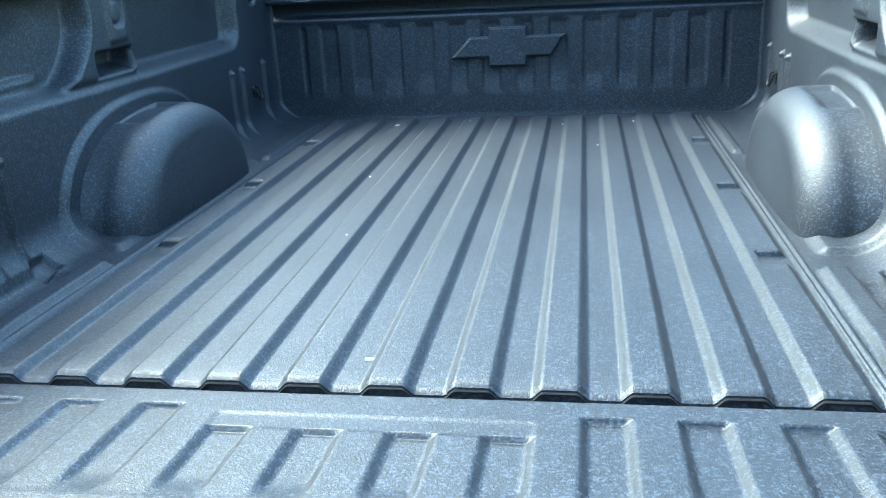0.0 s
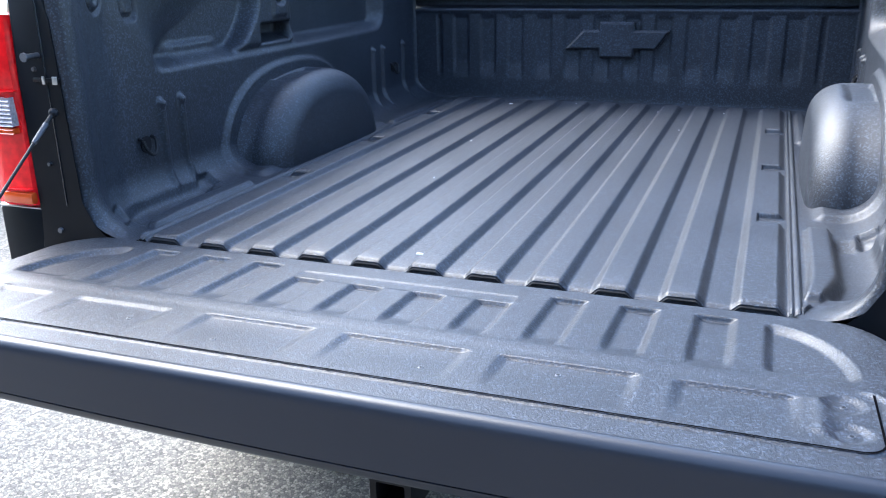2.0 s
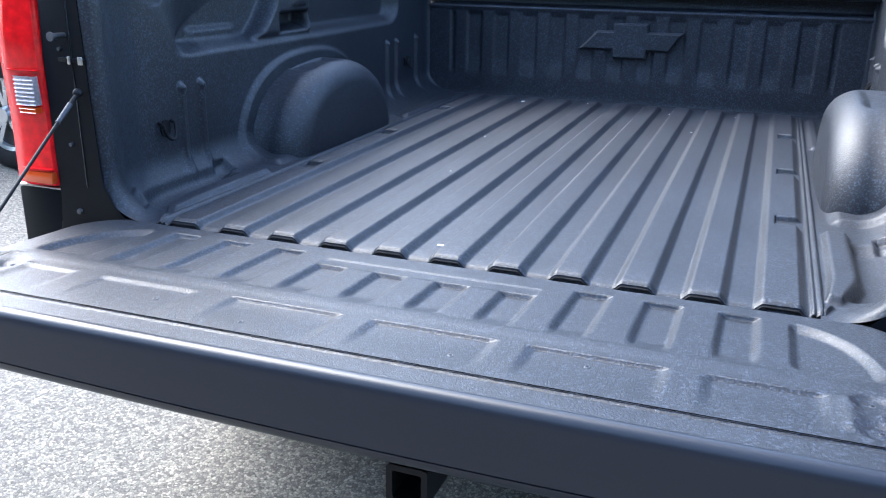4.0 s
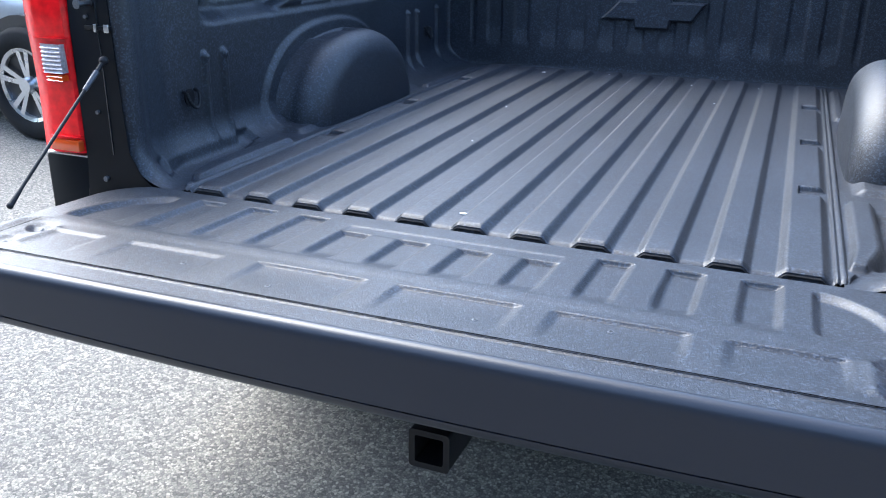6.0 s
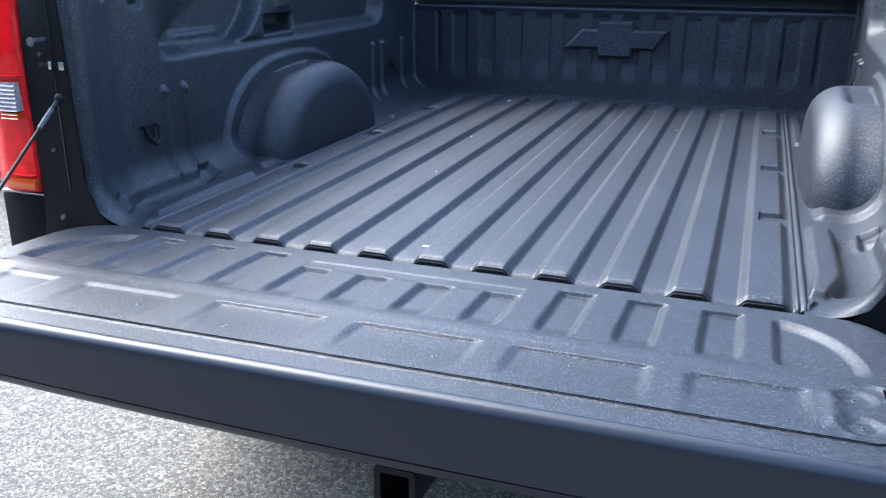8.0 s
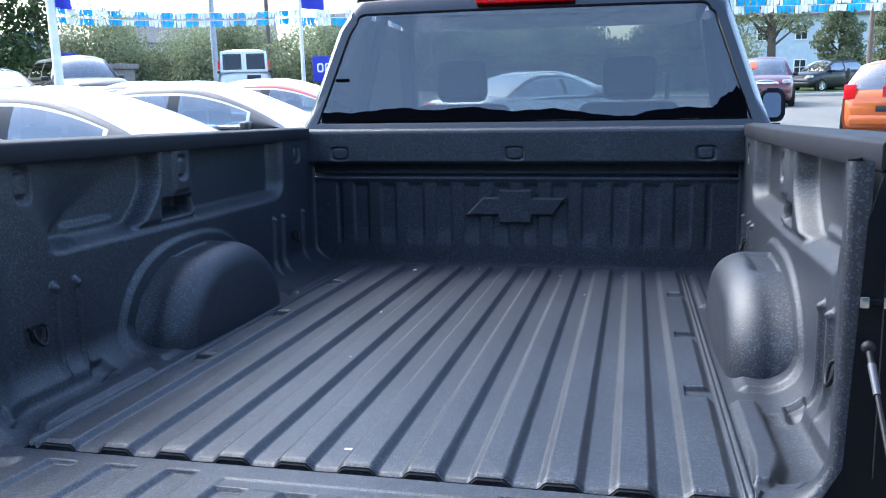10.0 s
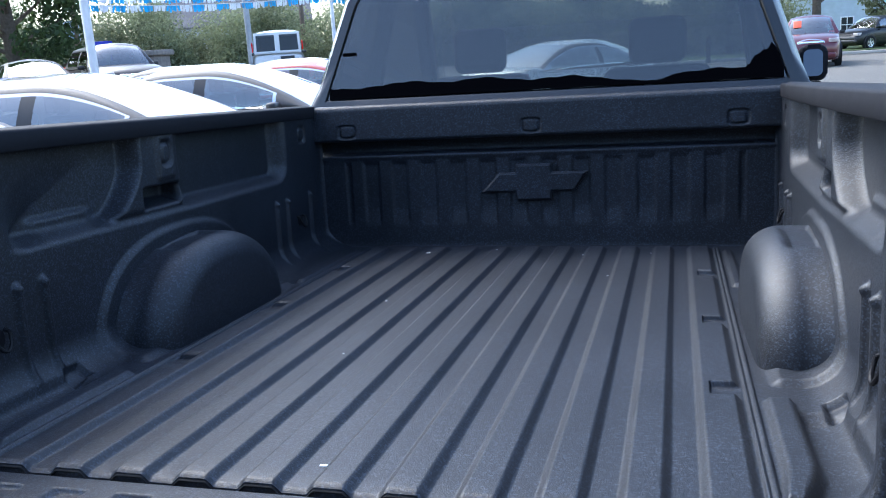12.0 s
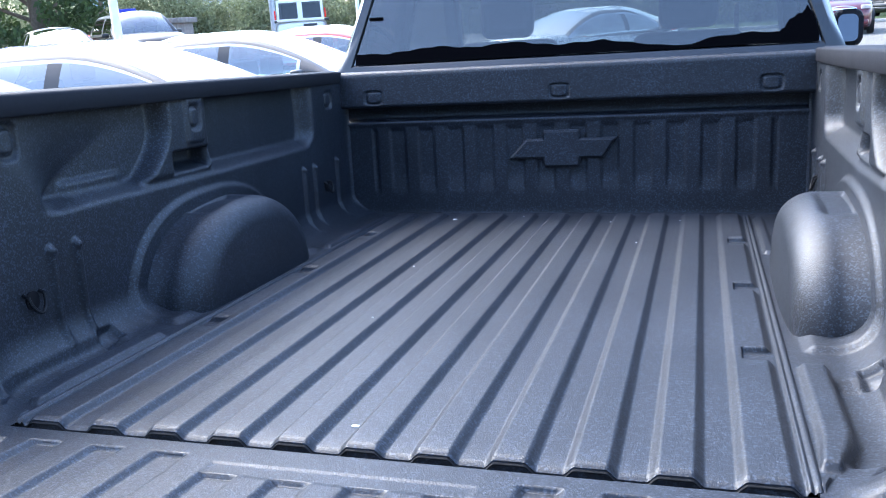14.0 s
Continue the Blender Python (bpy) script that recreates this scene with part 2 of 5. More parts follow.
def round_rect(cx, cy, hx, hy, r, k=5):
    pts = []
    for sx, sy, a0 in ((1, 1, 0), (-1, 1, 90), (-1, -1, 180), (1, -1, 270)):
        for i in range(k + 1):
            a = radians(a0 + 90 * i / k)
            pts.append((cx + sx * (hx - r) + r * math.cos(a), cy + sy * (hy - r) + r * math.sin(a)))
    return pts


# ---- ground ----
def rise(x, y):
    """The lot climbs a little towards its wooded corner; the height fits far roofs to the camera's view."""
    return float(0.45 * smooth(16.5, 24.0, 0.6 * y - 0.8 * x) * smooth(-7.0, -11.0, x))


gx = np.array([-900.0, -200, -60, -45, *np.arange(-32, -5.9, 1.0), 0, 20, 60, 200, 900])
gy = np.array([-900.0, -200, -60, -20, -10, 0, *np.arange(4, 45.1, 1.0), 60, 200, 900])
ground = sheet("ground", gx, gy, lambda x, y: (x, y, 0.45 * smooth(16.5, 24.0, 0.6 * y - 0.8 * x) * smooth(-7.0, -11.0, x) * smooth(150, 60, np.abs(x)) * smooth(150, 60, y)), ASPHALT, None)
tagged(ground, "worn grey asphalt car lot with pale aggregate", "ground", kind="structure")

# ---- the pickup ----
truck = new("pickup_truck")
truck.matrix_world = RAKE
tagged(truck, "black pickup truck with open tailgate and sprayed bed liner", "pickup truck")

PITCH, TOP, LOW = 0.115, 0.880, 0.8670


def rib_profile(x):
    k = np.round(x / PITCH)
    k = np.clip(k, -5, 5)
    dx = np.abs(x - k * PITCH)
    dx = np.where((np.abs(k) == 5) & (np.abs(x) > 5 * PITCH), np.maximum(0, dx - 0.009), dx)
    lin = np.clip((0.0385 - dx) / 0.0165, 0, 1)
    rib = (0.35 * lin + 0.65 * lin * lin * (3 - 2 * lin)) * (np.abs(k) <= 5)
    return LOW + (TOP - LOW) * rib


NOTCHES = [(1, 0.47), (1, 0.945), (1, 1.46), (-1, 0.515), (-1, 1.0), (-1, 1.5)]


def floor_shape(x, y):
    z = LOW + (rib_profile(x) - LOW) * smooth(1.955, 1.925, y)
    for k, y0 in NOTCHES:
        z = z - (z - LOW) * smooth(0.564, 0.568, x * k) * smooth(y0 - 0.003, y0 + 0.003, y) * smooth(y0 + 0.066, y0 + 0.060, y)
    seam = smooth(0.6255, 0.6290, np.abs(x)) * (1 - smooth(0.6435, 0.647, np.abs(x)))
    groove = np.exp(-((np.abs(x) - 0.635) / 0.0022) ** 2)
    z = z + (0.0065 * seam - 0.004 * groove * seam) * smooth(1.96, 1.92, y)
    rise = np.clip((y - 1.975) / 0.025, 0, 1)
    z = z + 0.004 * (1 - np.sqrt(np.maximum(0, 1 - rise ** 2)))
    drop = np.clip((0.012 - y) / 0.012, 0, 1)
    return x, y, z - 0.006 * drop ** 2


xs = np.unique(np.concatenate([np.arange(-0.649, 0.6495, 0.0018), [-0.649, 0.649]]))
floor_ys = np.concatenate([[0, 0.003, 0.007, 0.012], np.linspace(0.06, 1.9, 24), np.linspace(1.92, 2.0, 17)] + [y0 + np.array([-0.003, -0.001, 0.001, 0.003, 0.060, 0.062, 0.064, 0.066]) for k, y0 in NOTCHES])
floor_ys = np.unique(np.round(floor_ys, 4))
bed_floor = sheet("bed_floor", xs, floor_ys, floor_shape, LINER, truck, "ribbed steel bed floor with charcoal sprayed liner")
# the folded rear edge of the floor, following the ribs
edge_x = np.arange(-0.649, 0.6495, 0.0018)
sheet("rear_lip", edge_x, np.linspace(0, 1, 5), lambda u, v: (u, 0.0 + 0.012 * v ** 2, rib_profile(u) - 0.006 - 0.05 * v), LINER, bed_floor, flip=True)
# black strip added in the dark gap under the lip: a thin bead that follows the ribs
sheet("lip_strip", edge_x, np.linspace(0, 1, 7), lambda u, v: (u, 0.003 - 0.007 * np.sin(math.pi * v), LOW + 1.0 * (rib_profile(u) - LOW) - 0.0085 - 0.0025 * (1 - np.cos(math.pi * v))), RUBBER, bed_floor, "black strip along the floor edge", flip=True)
# section of a bed side: floor strip, quarter-round, wall
ARC = 0.085
S1, S2 = 0.812 - ARC - 0.640, math.pi / 2 * ARC
S3 = 1.392 - (LOW + ARC)


def arch_value(y, z):
    """Below 1 inside the outline of the wheel housing."""
    zz = np.maximum(0, z - 0.845) / 0.262
    return np.abs((y - 0.945) / 0.360) ** 2.45 + zz ** 2.45


def button(y, z, cy, cz, hy, hz):
    """A rounded plug in a sunken seat."""
    q = ((np.abs(y - cy) / hy) ** 4 + (np.abs(z - cz) / hz) ** 4) ** 0.25
    return -0.011 * smooth(1.20, 0.98, q) + 0.009 * smooth(0.80, 0.64, q)


def wall_relief(y, z, x):
    """How far the liner stands proud (into the bed) of the plain bed side."""
    d = np.zeros_like(y)
    # long sunken panel under the rail, with a sloping shelf and a flared pillar across it
    low = 1.160
    high = smooth(1.19, 1.37, z)
    begin = smooth(0.315 - 0.17 * high, 0.385 + 0.31 * high, y)
    turn = 0.055 * np.clip((1.235 - z) / 0.075, 0, 1) ** 2
    panel = smooth(low, low + 0.040, z) * begin * smooth(1.700 - turn, 1.640 - turn, y)
    foot = np.clip((1.315 - z) / 0.13, 0, 1) ** 1.8
    left = 0.795 - 0.105 * foot
    right = 0.970 + 0.015 * foot
    pillar = smooth(left - 0.032, left + 0.012, y) * smooth(right + 0.040, right - 0.005, y)
    pillar = pillar * smooth(1.160, 1.195, z)
    d -= 0.052 * panel * (1 - pillar)
    d += 0.012 * panel * (1 - pillar) * smooth(0.42, 0.45, y) * smooth(0.66, 0.60, y) * smooth(1.228, 1.212, z)
    slot = smooth(0.795, 0.812, y) * smooth(0.985, 0.968, y) * smooth(1.182, 1.212, z) * smooth(1.248, 1.236, z)
    d -= 0.070 * slot
    d += 0.009 * smooth(0.862, 0.872, y) * smooth(0.952, 0.942, y) * smooth(1.255, 1.268, z) * smooth(1.385, 1.378, z)
    d += button(y, z, 0.905, 1.328, 0.024, 0.031) + button(y, z, 0.262, 1.328, 0.026, 0.034) + button(y, z, 1.845, 1.322, 0.030, 0.030)
    r = np.hypot(y - 0.138, z - 1.343)
    d += -0.006 * smooth(0.034, 0.030, r) + 0.010 * smooth(0.026, 0.020, r) - 0.005 * smooth(0.012, 0.008, r)
    # pairs of upright beads
    for cy in (0.325, 0.402, 1.575, 1.665, 1.875):
        q = np.abs(y - cy)
        d += 0.012 * smooth(0.013, 0.004, q) * smooth(1.108, 1.094, z) * smooth(0.87, 0.93, z)
        d += 0.004 * smooth(0.014, 0.006, np.hypot(y - cy, z - 1.096))
    # flange round the wheel housing
    a = arch_value(y, z)
    d += 0.013 * smooth(1.33, 1.16, a) * smooth(0.672, 0.700, x)
    # flat bed-side strip: bar, trough, drain dimple
    onfloor = z < LOW + 0.03
    bar = smooth(0.060, 0.075, y) * smooth(0.475, 0.455, y)
    d += onfloor * (0.013 * smooth(0.655, 0.666, x) * smooth(0.712, 0.700, x) * bar - 0.018 * smooth(0.706, 0.722, x) * smooth(0.788, 0.766, x) * smooth(0.075, 0.115, y) * smooth(0.43, 0.39, y))
    d -= 0.016 * smooth(0.752, 0.758, x) * smooth(0.792, 0.785, x) * smooth(0.395, 0.402, y) * smooth(0.455, 0.448, y) * (z < 0.92)
    d -= 0.012 * smooth(0.762, 0.768, x) * smooth(0.798, 0.792, x) * smooth(0.040, 0.047, y) * smooth(0.088, 0.081, y) * (z < 0.93)
    d += 0.007 * onfloor * smooth(0.665, 0.672, x) * smooth(0.71, 0.70, x) * smooth(0.005, 0.015, y) * smooth(0.045, 0.035, y)
    d += onfloor * 0.010 * smooth(0.655, 0.664, x) * smooth(0.690, 0.681, x) * smooth(1.36, 1.38, y) * smooth(1.9, 1.88, y)
    return d


def flare(y):
    """The bed widens a little towards the cab, by an amount fitted to the camera's view."""
    return 0.034 * np.clip((y - 0.9) / 1.1, 0, 1)


def side_shape(k):
    def shape(y, s):
        f1, f2, f3 = (np.clip(q, 0, 1) for q in (s / S1, (s - S1) / S2, (s - S1 - S2) / S3))
        a = f2 * math.pi / 2
        # plain section, then the one that closes in towards the tailgate with a wider quarter-round
        x0 = 0.640 + S1 * f1 + ARC * np.sin(a)
        z0 = LOW + ARC * (1 - np.cos(a)) + S3 * f3
        near = 0.60 * smooth(0.19, 0.03, y) + 0.40 * smooth(0.075, 0.004, y)
        curl = np.clip((-0.006 - y) / 0.016, 0, 1)
        wx = 0.812 - 0.066 * near + 0.03 * (1 - np.sqrt(1 - curl ** 2))
        flat, r = 0.727 - 0.075 * near, ARC + 0.018 * near
        x = 0.640 + f1 * (flat - 0.640) + (wx - flat) * np.sin(a)
        z = LOW + r * (1 - np.cos(a)) + f3 * (1.392 - LOW - r)
        d = wall_relief(y, z0, x0)
        inn = np.clip((y - 1.93) / 0.07, 0, 1)
        d = d + 0.018 * np.sin(a) * (1 - np.sqrt(np.maximum(0, 1 - inn ** 2)))
        return k * (x + flare(y) * np.sin(a) - d * np.sin(a)), y, z + d * np.cos(a)
    return shape


side_ys = np.concatenate([np.arange(-0.022, 0.5, 0.004), np.arange(0.5, 1.0, 0.0045), np.arange(1.0, 1.999, 0.0065), [2.0]])
side_ss = np.concatenate([np.arange(0, S1 + S2, 0.0045), np.arange(S1 + S2, S1 + S2 + S3, 0.0045), [S1 + S2 + S3]])


def wheel_housing(k, parent):
    """Rounded box over the wheel, closed against the bed side, with a shallow flat on its top."""
    def shape(t, v):
        a = math.pi * t
        c, s = np.cos(a), np.sin(a)
        p = 2.25
        q = (np.abs(c) ** p + np.abs(s) ** p) ** (-1 / p)
        r = 0.082
        turn = np.clip((v - 0.45) / 0.30, 0, 1) * math.pi / 2
        cap = np.clip((v - 0.75) / 0.25, 0, 1)
        x = 0.826 - (0.826 - 0.662 - r) * np.clip(v / 0.45, 0, 1) - r * np.sin(turn) - 0.006 * (1 - (1 - cap) ** 2)
        inset = r * (1 - np.cos(turn)) + 0.022 * smooth(0.45, 0.0, v) * -1
        scale = 1 - cap
        y = 0.945 - (0.338 - inset) * c * q * scale
        z = 0.845 + (0.258 - np.maximum(inset, 0) * 0.9) * s * q * scale
        dent = smooth(0.80, 0.83, y) * smooth(1.02, 0.99, y) * smooth(0.12, 0.17, v) * smooth(0.50, 0.44, v) * (s > 0.75)
        return k * x, y, z - 0.011 * dent
    vs = np.concatenate([np.linspace(0, 0.45, 22), np.linspace(0.47, 0.75, 14), np.linspace(0.78, 1, 8)])
    return sheet("wheel_housing", np.linspace(0, 1, 110), vs, shape, LINER, parent, "rounded wheel housing coated in bed liner", flip=(k < 0))


def tie_down(k, y, z, parent, wall):
    """A small bail ring hanging in front of a black pad."""
    bm = bmesh.new()
    pts = [Vector((k * (wall - 0.012 - 0.010 * math.sin(math.pi * i / 14)), y - 0.022 * math.cos(math.pi * i / 14), z + 0.012 - 0.036 * math.sin(math.pi * i / 14))) for i in range(15)]
    pts = [pts[0] + Vector((k * 0.012, 0, 0.004))] + pts + [pts[-1] + Vector((k * 0.012, 0, 0.004))]
    for a, b in zip(pts, pts[1:]):
        tube(bm, a, b, 0.0042, sides=8)
    prism(bm, round_rect(y, z, 0.017, 0.020, 0.016), "x", *sorted((k * (wall + 0.004), k * (wall - 0.003))))
    return part("tie_down", bm, DARK_STEEL, parent, "black steel tie-down loop")


for k in (-1, 1):
    side = sheet("bed_side", side_ys, side_ss, side_shape(k), LINER, truck, "inner bed side with sunken panel and sprayed liner", flip=(k > 0))
    wheel_housing(k, truck)
    tie_down(k, 0.256, 1.006, side, 0.812)
    tie_down(k, 1.770, 1.010, side, 0.812 + 0.027)
    # rail cap
    bm = bmesh.new()
    out = [(0.790, 1.372), (0.787, 1.376), (0.787, 1.4135), (0.7885, 1.4175), (0.793, 1.420), (0.812, 1.4215), (0.870, 1.424), (0.925, 1.420), (0.948, 1.412), (0.958, 1.396), (0.958, 1.372), (0.93, 1.372), (0.93, 1.385), (0.81, 1.385), (0.806, 1.378)]
    prism(bm, [(k * a, b) for a, b in out], "y", -0.012, 1.985, 0.003)
    for yy in np.linspace(0.2, 1.8, 9):
        bmesh.ops.bisect_plane(bm, geom=bm.verts[:] + bm.edges[:] + bm.faces[:], plane_co=(0, yy, 0), plane_no=(0, 1, 0))
    for v in bm.verts:
        if abs(v.co.x) < 0.85:
            v.co.x += k * 0.052 * (max(0, v.co.y) / 1.985) ** 2
            v.co.z += 0.004 * (v.co.z < 1.39)
    part("rail_cap", bm, CAP, truck, "grained black plastic bed rail cap")
    # painted outer skin of the box
    prof = [(0.957, 1.385), (0.985, 1.30), (1.005, 1.16), (1.015, 1.00), (1.012, 0.82), (0.995, 0.62), (0.97, 0.50), (0.93, 0.50), (0.93, 1.38)]
    bm = bmesh.new()
    prism(bm, [(k * a, b) for a, b in prof], "y", 0.07, 2.03, 0.004)
    part("box_side", bm, PAINT, truck, "glossy black outer box panel")
    # door-jamb like post that takes the tailgate, with its hardware
    bm = bmesh.new()
    jamb = [(0.785, 1.376), (0.868, 1.37), (0.874, 1.20), (0.874, 0.90), (0.89, 0.80), (0.66, 0.80), (0.66, 0.845), (0.70, 0.858), (0.735, 0.890), (0.762, 0.94), (0.772, 1.31)]
    prism(bm, [(k * a, b) for a, b in jamb], "y", -0.024, 0.02, 0.004)
    post = part("gate_post", bm, JAMB, truck, "glossy black tailgate jamb")
    # narrow glossy bead added for the light seam line down the post
    bm = bmesh.new()
    box(bm, *sorted((k * 0.797, k * 0.801)), -0.026, 0.0, 0.93, 1.36, 0.003)
    part("post_seam", bm, PAINT, post)
    for zz, r in ((1.215, 0.005), (1.02, 0.005), (0.875, 0.007)):
        bm = bmesh.new()
        tube(bm, (k * 0.826, -0.022, zz), (k * 0.826, -0.030, zz), r, r * 0.8, 10)
        part("bolt", bm, SCREW, post)
    bm = bmesh.new()
    tube(bm, (k * 0.812, -0.022, 1.242), (k * 0.812, -0.058, 1.242), 0.006, sides=10)
    tube(bm, (k * 0.812, -0.058, 1.242), (k * 0.812, -0.062, 1.242), 0.009, sides=12)
    part("latch_striker", bm, SCREW, post)
    bm = bmesh.new()
    box(bm, *sorted((k * 0.766, k * 0.830)), -0.030, -0.022, 1.190, 1.198, 0.001)
    clip = part("clip", bm, JAMB, post)
    for x0, x1 in ((0.766, 0.778), (0.797, 0.804)):
        bm = bmesh.new()
        box(bm, *sorted((k * x0, k * x1)), -0.033, -0.0305, 1.186, 1.202, 0.001)
        part("clip_face", bm, STEEL, clip)
    bm = bmesh.new()
    box(bm, *sorted((k * 0.795, k * 0.86)), -0.06, 0.0, 0.79, 0.825, 0.004)
    tube(bm, (k * 0.77, -0.045, 0.83), (k * 0.84, -0.045, 0.83), 0.014, sides=12)
    part("gate_hinge", bm, PAINT, post)
    # black corner panel under the lamp
    bm = bmesh.new()
    box(bm, *sorted((k * 0.874, k * 1.006)), -0.012, 0.10, 0.50, 0.912, 0.008)
    part("corner_panel", bm, JAMB, truck)
    bm = bmesh.new()
    box(bm, *sorted((k * 0.876, k * 1.004)), -0.014, 0.06, 0.9125, 0.9165, 0.001)
    part("corner_seam", bm, STEEL, truck)
    # support strap
    bm = bmesh.new()
    a, b = Vector((k * 0.778, -0.042, 1.132)), Vector((k * 0.772, -0.325, 0.908))
    d = (b - a).normalized()
    tube(bm, a + d * 0.07, b - d * 0.03, 0.0033, sides=10)
    strap = part("support_cable", bm, DARK_STEEL, truck, "thin black tailgate support cable")
    bm = bmesh.new()
    tube(bm, a + d * 0.030, a + d * 0.080, 0.0058, 0.0050, 10)
    part("sleeve", bm, SLEEVE, strap)
    bm = bmesh.new()
    tube(bm, a, a + d * 0.032, 0.0045, 0.0045, 10)
    bmesh.ops.create_uvsphere(bm, u_segments=10, v_segments=8, radius=0.010, matrix=Matrix.Translation(a))
    part("cable_end", bm, DARK_STEEL, strap)
    bm = bmesh.new()
    tube(bm, b - d * 0.035, b, 0.004, 0.006, 10)
    bmesh.ops.create_uvsphere(bm, u_segments=10, v_segments=8, radius=0.0065, matrix=Matrix.Translation(b))
    part("cable_end", bm, DARK_STEEL, strap)


def tail_lamp(k):
    """Tall lamp with a red lens, clear window, orange glow strip and amber reflector, wrapped round the corner."""
    bm = bmesh.new()
    n = 26
    rows = []
    for i in range(n):
        t = i / (n - 1)
        z = 0.925 + 0.395 * t
        bulge = 0.016 * math.sin(math.pi * min(1, t * 1.05)) + 0.010 * math.sin(2 * math.pi * t + 2.4)
        rows.append([bm.verts.new((k * x, y, z)) for x, y in ((0.876, 0.06), (0.876, -0.034), (0.888, -0.046 - bulge * 0.5), (0.950, -0.050 - bulge), (0.992 + bulge * 0.6, -0.040), (1.014 + bulge, 0.0), (1.020 + bulge, 0.09), (0.95, 0.09))])
    for a, b in zip(rows, rows[1:]):
        for i in range(8):
            bm.faces.new((a[i], a[(i + 1) % 8], b[(i + 1) % 8], b[i]))
    bm.faces.new(rows[0]), bm.faces.new(rows[-1])
    lamp = part("tail_light", bm, RED_LENS, truck, "tall red tail light with clear lens, orange glow strip and amber reflector")
    bm = bmesh.new()
    saw = [(-0.0690 + (0.004 if i % 2 else 0), 1.098 + 0.00425 * i) for i in range(15)]
    prism(bm, saw + [(-0.05, 1.098 + 0.00425 * 14), (-0.05, 1.098)], "x", *sorted((k * 0.893, k * 0.944)))
    part("reverse_lens", bm, CLEAR_LENS, lamp, "clear ribbed reversing lens")
    # orange glow at the foot of the clear lens, put in as an amber strip
    bm = bmesh.new()
    saw = [(-0.0685 + (0.004 if i % 2 else 0), 1.082 + 0.004 * i) for i in range(4)]
    prism(bm, saw + [(-0.05, 1.094), (-0.05, 1.082)], "x", *sorted((k * 0.895, k * 0.938)))
    part("lens_glow", bm, AMBER_PLASTIC, lamp, "orange strip for the glow in the clear lens")
    bm = bmesh.new()
    box(bm, *sorted((k * 0.884, k * 0.965)), -0.060, -0.04, 0.929, 0.955, 0.005)
    part("reflector", bm, AMBER_PLASTIC, lamp)
    bm = bmesh.new()
    box(bm, *sorted((k * 0.884, k * 0.96)), -0.062, -0.04, 0.960, 0.963, 0.001)
    part("lens_divider", bm, RED_LENS, lamp)
    bm = bmesh.new()
    box(bm, *sorted((k * 0.884, k * 0.96)), -0.0685, -0.04, 1.168, 1.171, 0.001)
    part("lens_divider", bm, RED_LENS, lamp)
    lamp.location = (-k * 0.004, 0.022, 0)
    return lamp


tail_lamp(-1), tail_lamp(1)


# front wall of the bed
def front_shape(x, z):
    k = np.round(x / PITCH)
    dx = np.abs(x - k * PITCH)
    valley = smooth(0.021, 0.033, dx) * (np.abs(x) < 0.735)
    foot = 0.965
    head = 1.192
    sunk = valley * smooth(foot - 0.030, foot + 0.060, z) * smooth(head + 0.012, head - 0.010, z)
    y = 2.000 + 0.0085 * sunk - 0.004 * smooth(1.204, 1.212, z) * smooth(1.226, 1.220, z) + 0.040 * smooth(1.222, 1.234, z)
    base = np.clip((0.890 - z) / 0.03, 0, 1)
    return x, y - 0.006 * (1 - np.sqrt(np.maximum(0, 1 - base ** 2))), z


front_wall = sheet("front_wall", np.arange(-0.866, 0.8661, 0.004), np.arange(0.862, 1.30, 0.005), front_shape, LINER, truck, "fluted front bed wall coated in charcoal liner", flip=True)
bm = bmesh.new()
EMBLEM = [(-0.197, 1.072), (-0.128, 1.144), (-0.069, 1.144), (-0.065, 1.174), (0.065, 1.174), (0.069, 1.144), (0.197, 1.144), (0.150, 1.073), (0.069, 1.073), (0.065, 1.041), (-0.065, 1.041), (-0.069, 1.072)]
n = len(EMBLEM)
inner = []
for i in range(n):
    p, a, b = Vector(EMBLEM[i]), Vector(EMBLEM[i - 1]), Vector(EMBLEM[(i + 1) % n])
    u, v = (p - a).normalized(), (b - p).normalized()
    nu, nv = Vector((u.y, -u.x)), Vector((v.y, -v.x))
    inner.append(p + (nu + nv) * 0.0075 / (1 + nu.dot(nv)))
rings = [[bm.verts.new((p[0], y, p[1])) for p in pts] for pts, y in ((EMBLEM, 2.012), (EMBLEM, 1.990), (inner, 1.982))]
for a, b in zip(rings, rings[1:]):
    for i in range(n):
        bm.faces.new((a[i], a[(i + 1) % n], b[(i + 1) % n], b[i]))
bm.faces.new(rings[-1])
part("emblem", bm, LINER, front_wall, "raised cross-shaped emblem in liner coating", soft=False)


# box-section header across the front wall
def header_shape(x, t):
    prof_y = np.interp(t, [0, 0.08, 0.16, 0.22, 0.28, 0.80, 0.86, 0.93, 1.0], [2.10, 1.990, 1.976, 1.969, 1.966, 1.962, 1.966, 1.985, 2.05])
    prof_z = np.interp(t, [0, 0.08, 0.16, 0.22, 0.28, 0.80, 0.86, 0.93, 1.0], [1.414, 1.414, 1.412, 1.405, 1.395, 1.288, 1.280, 1.277, 1.277])
    q = np.minimum.reduce([((np.abs(x - c) / 0.034) ** 4 + (np.abs(prof_z - 1.316) / 0.026) ** 4) ** 0.25 for c in (-0.708, 0, 0.708)])
    plug = 0.008 * smooth(1.12, 0.96, q) - 0.0065 * smooth(0.82, 0.68, q)
    return x, prof_y + plug, prof_z


ts = np.unique(np.concatenate([np.linspace(0, 0.28, 14), np.linspace(0.28, 0.80, 46), np.linspace(0.80, 1, 10)]))
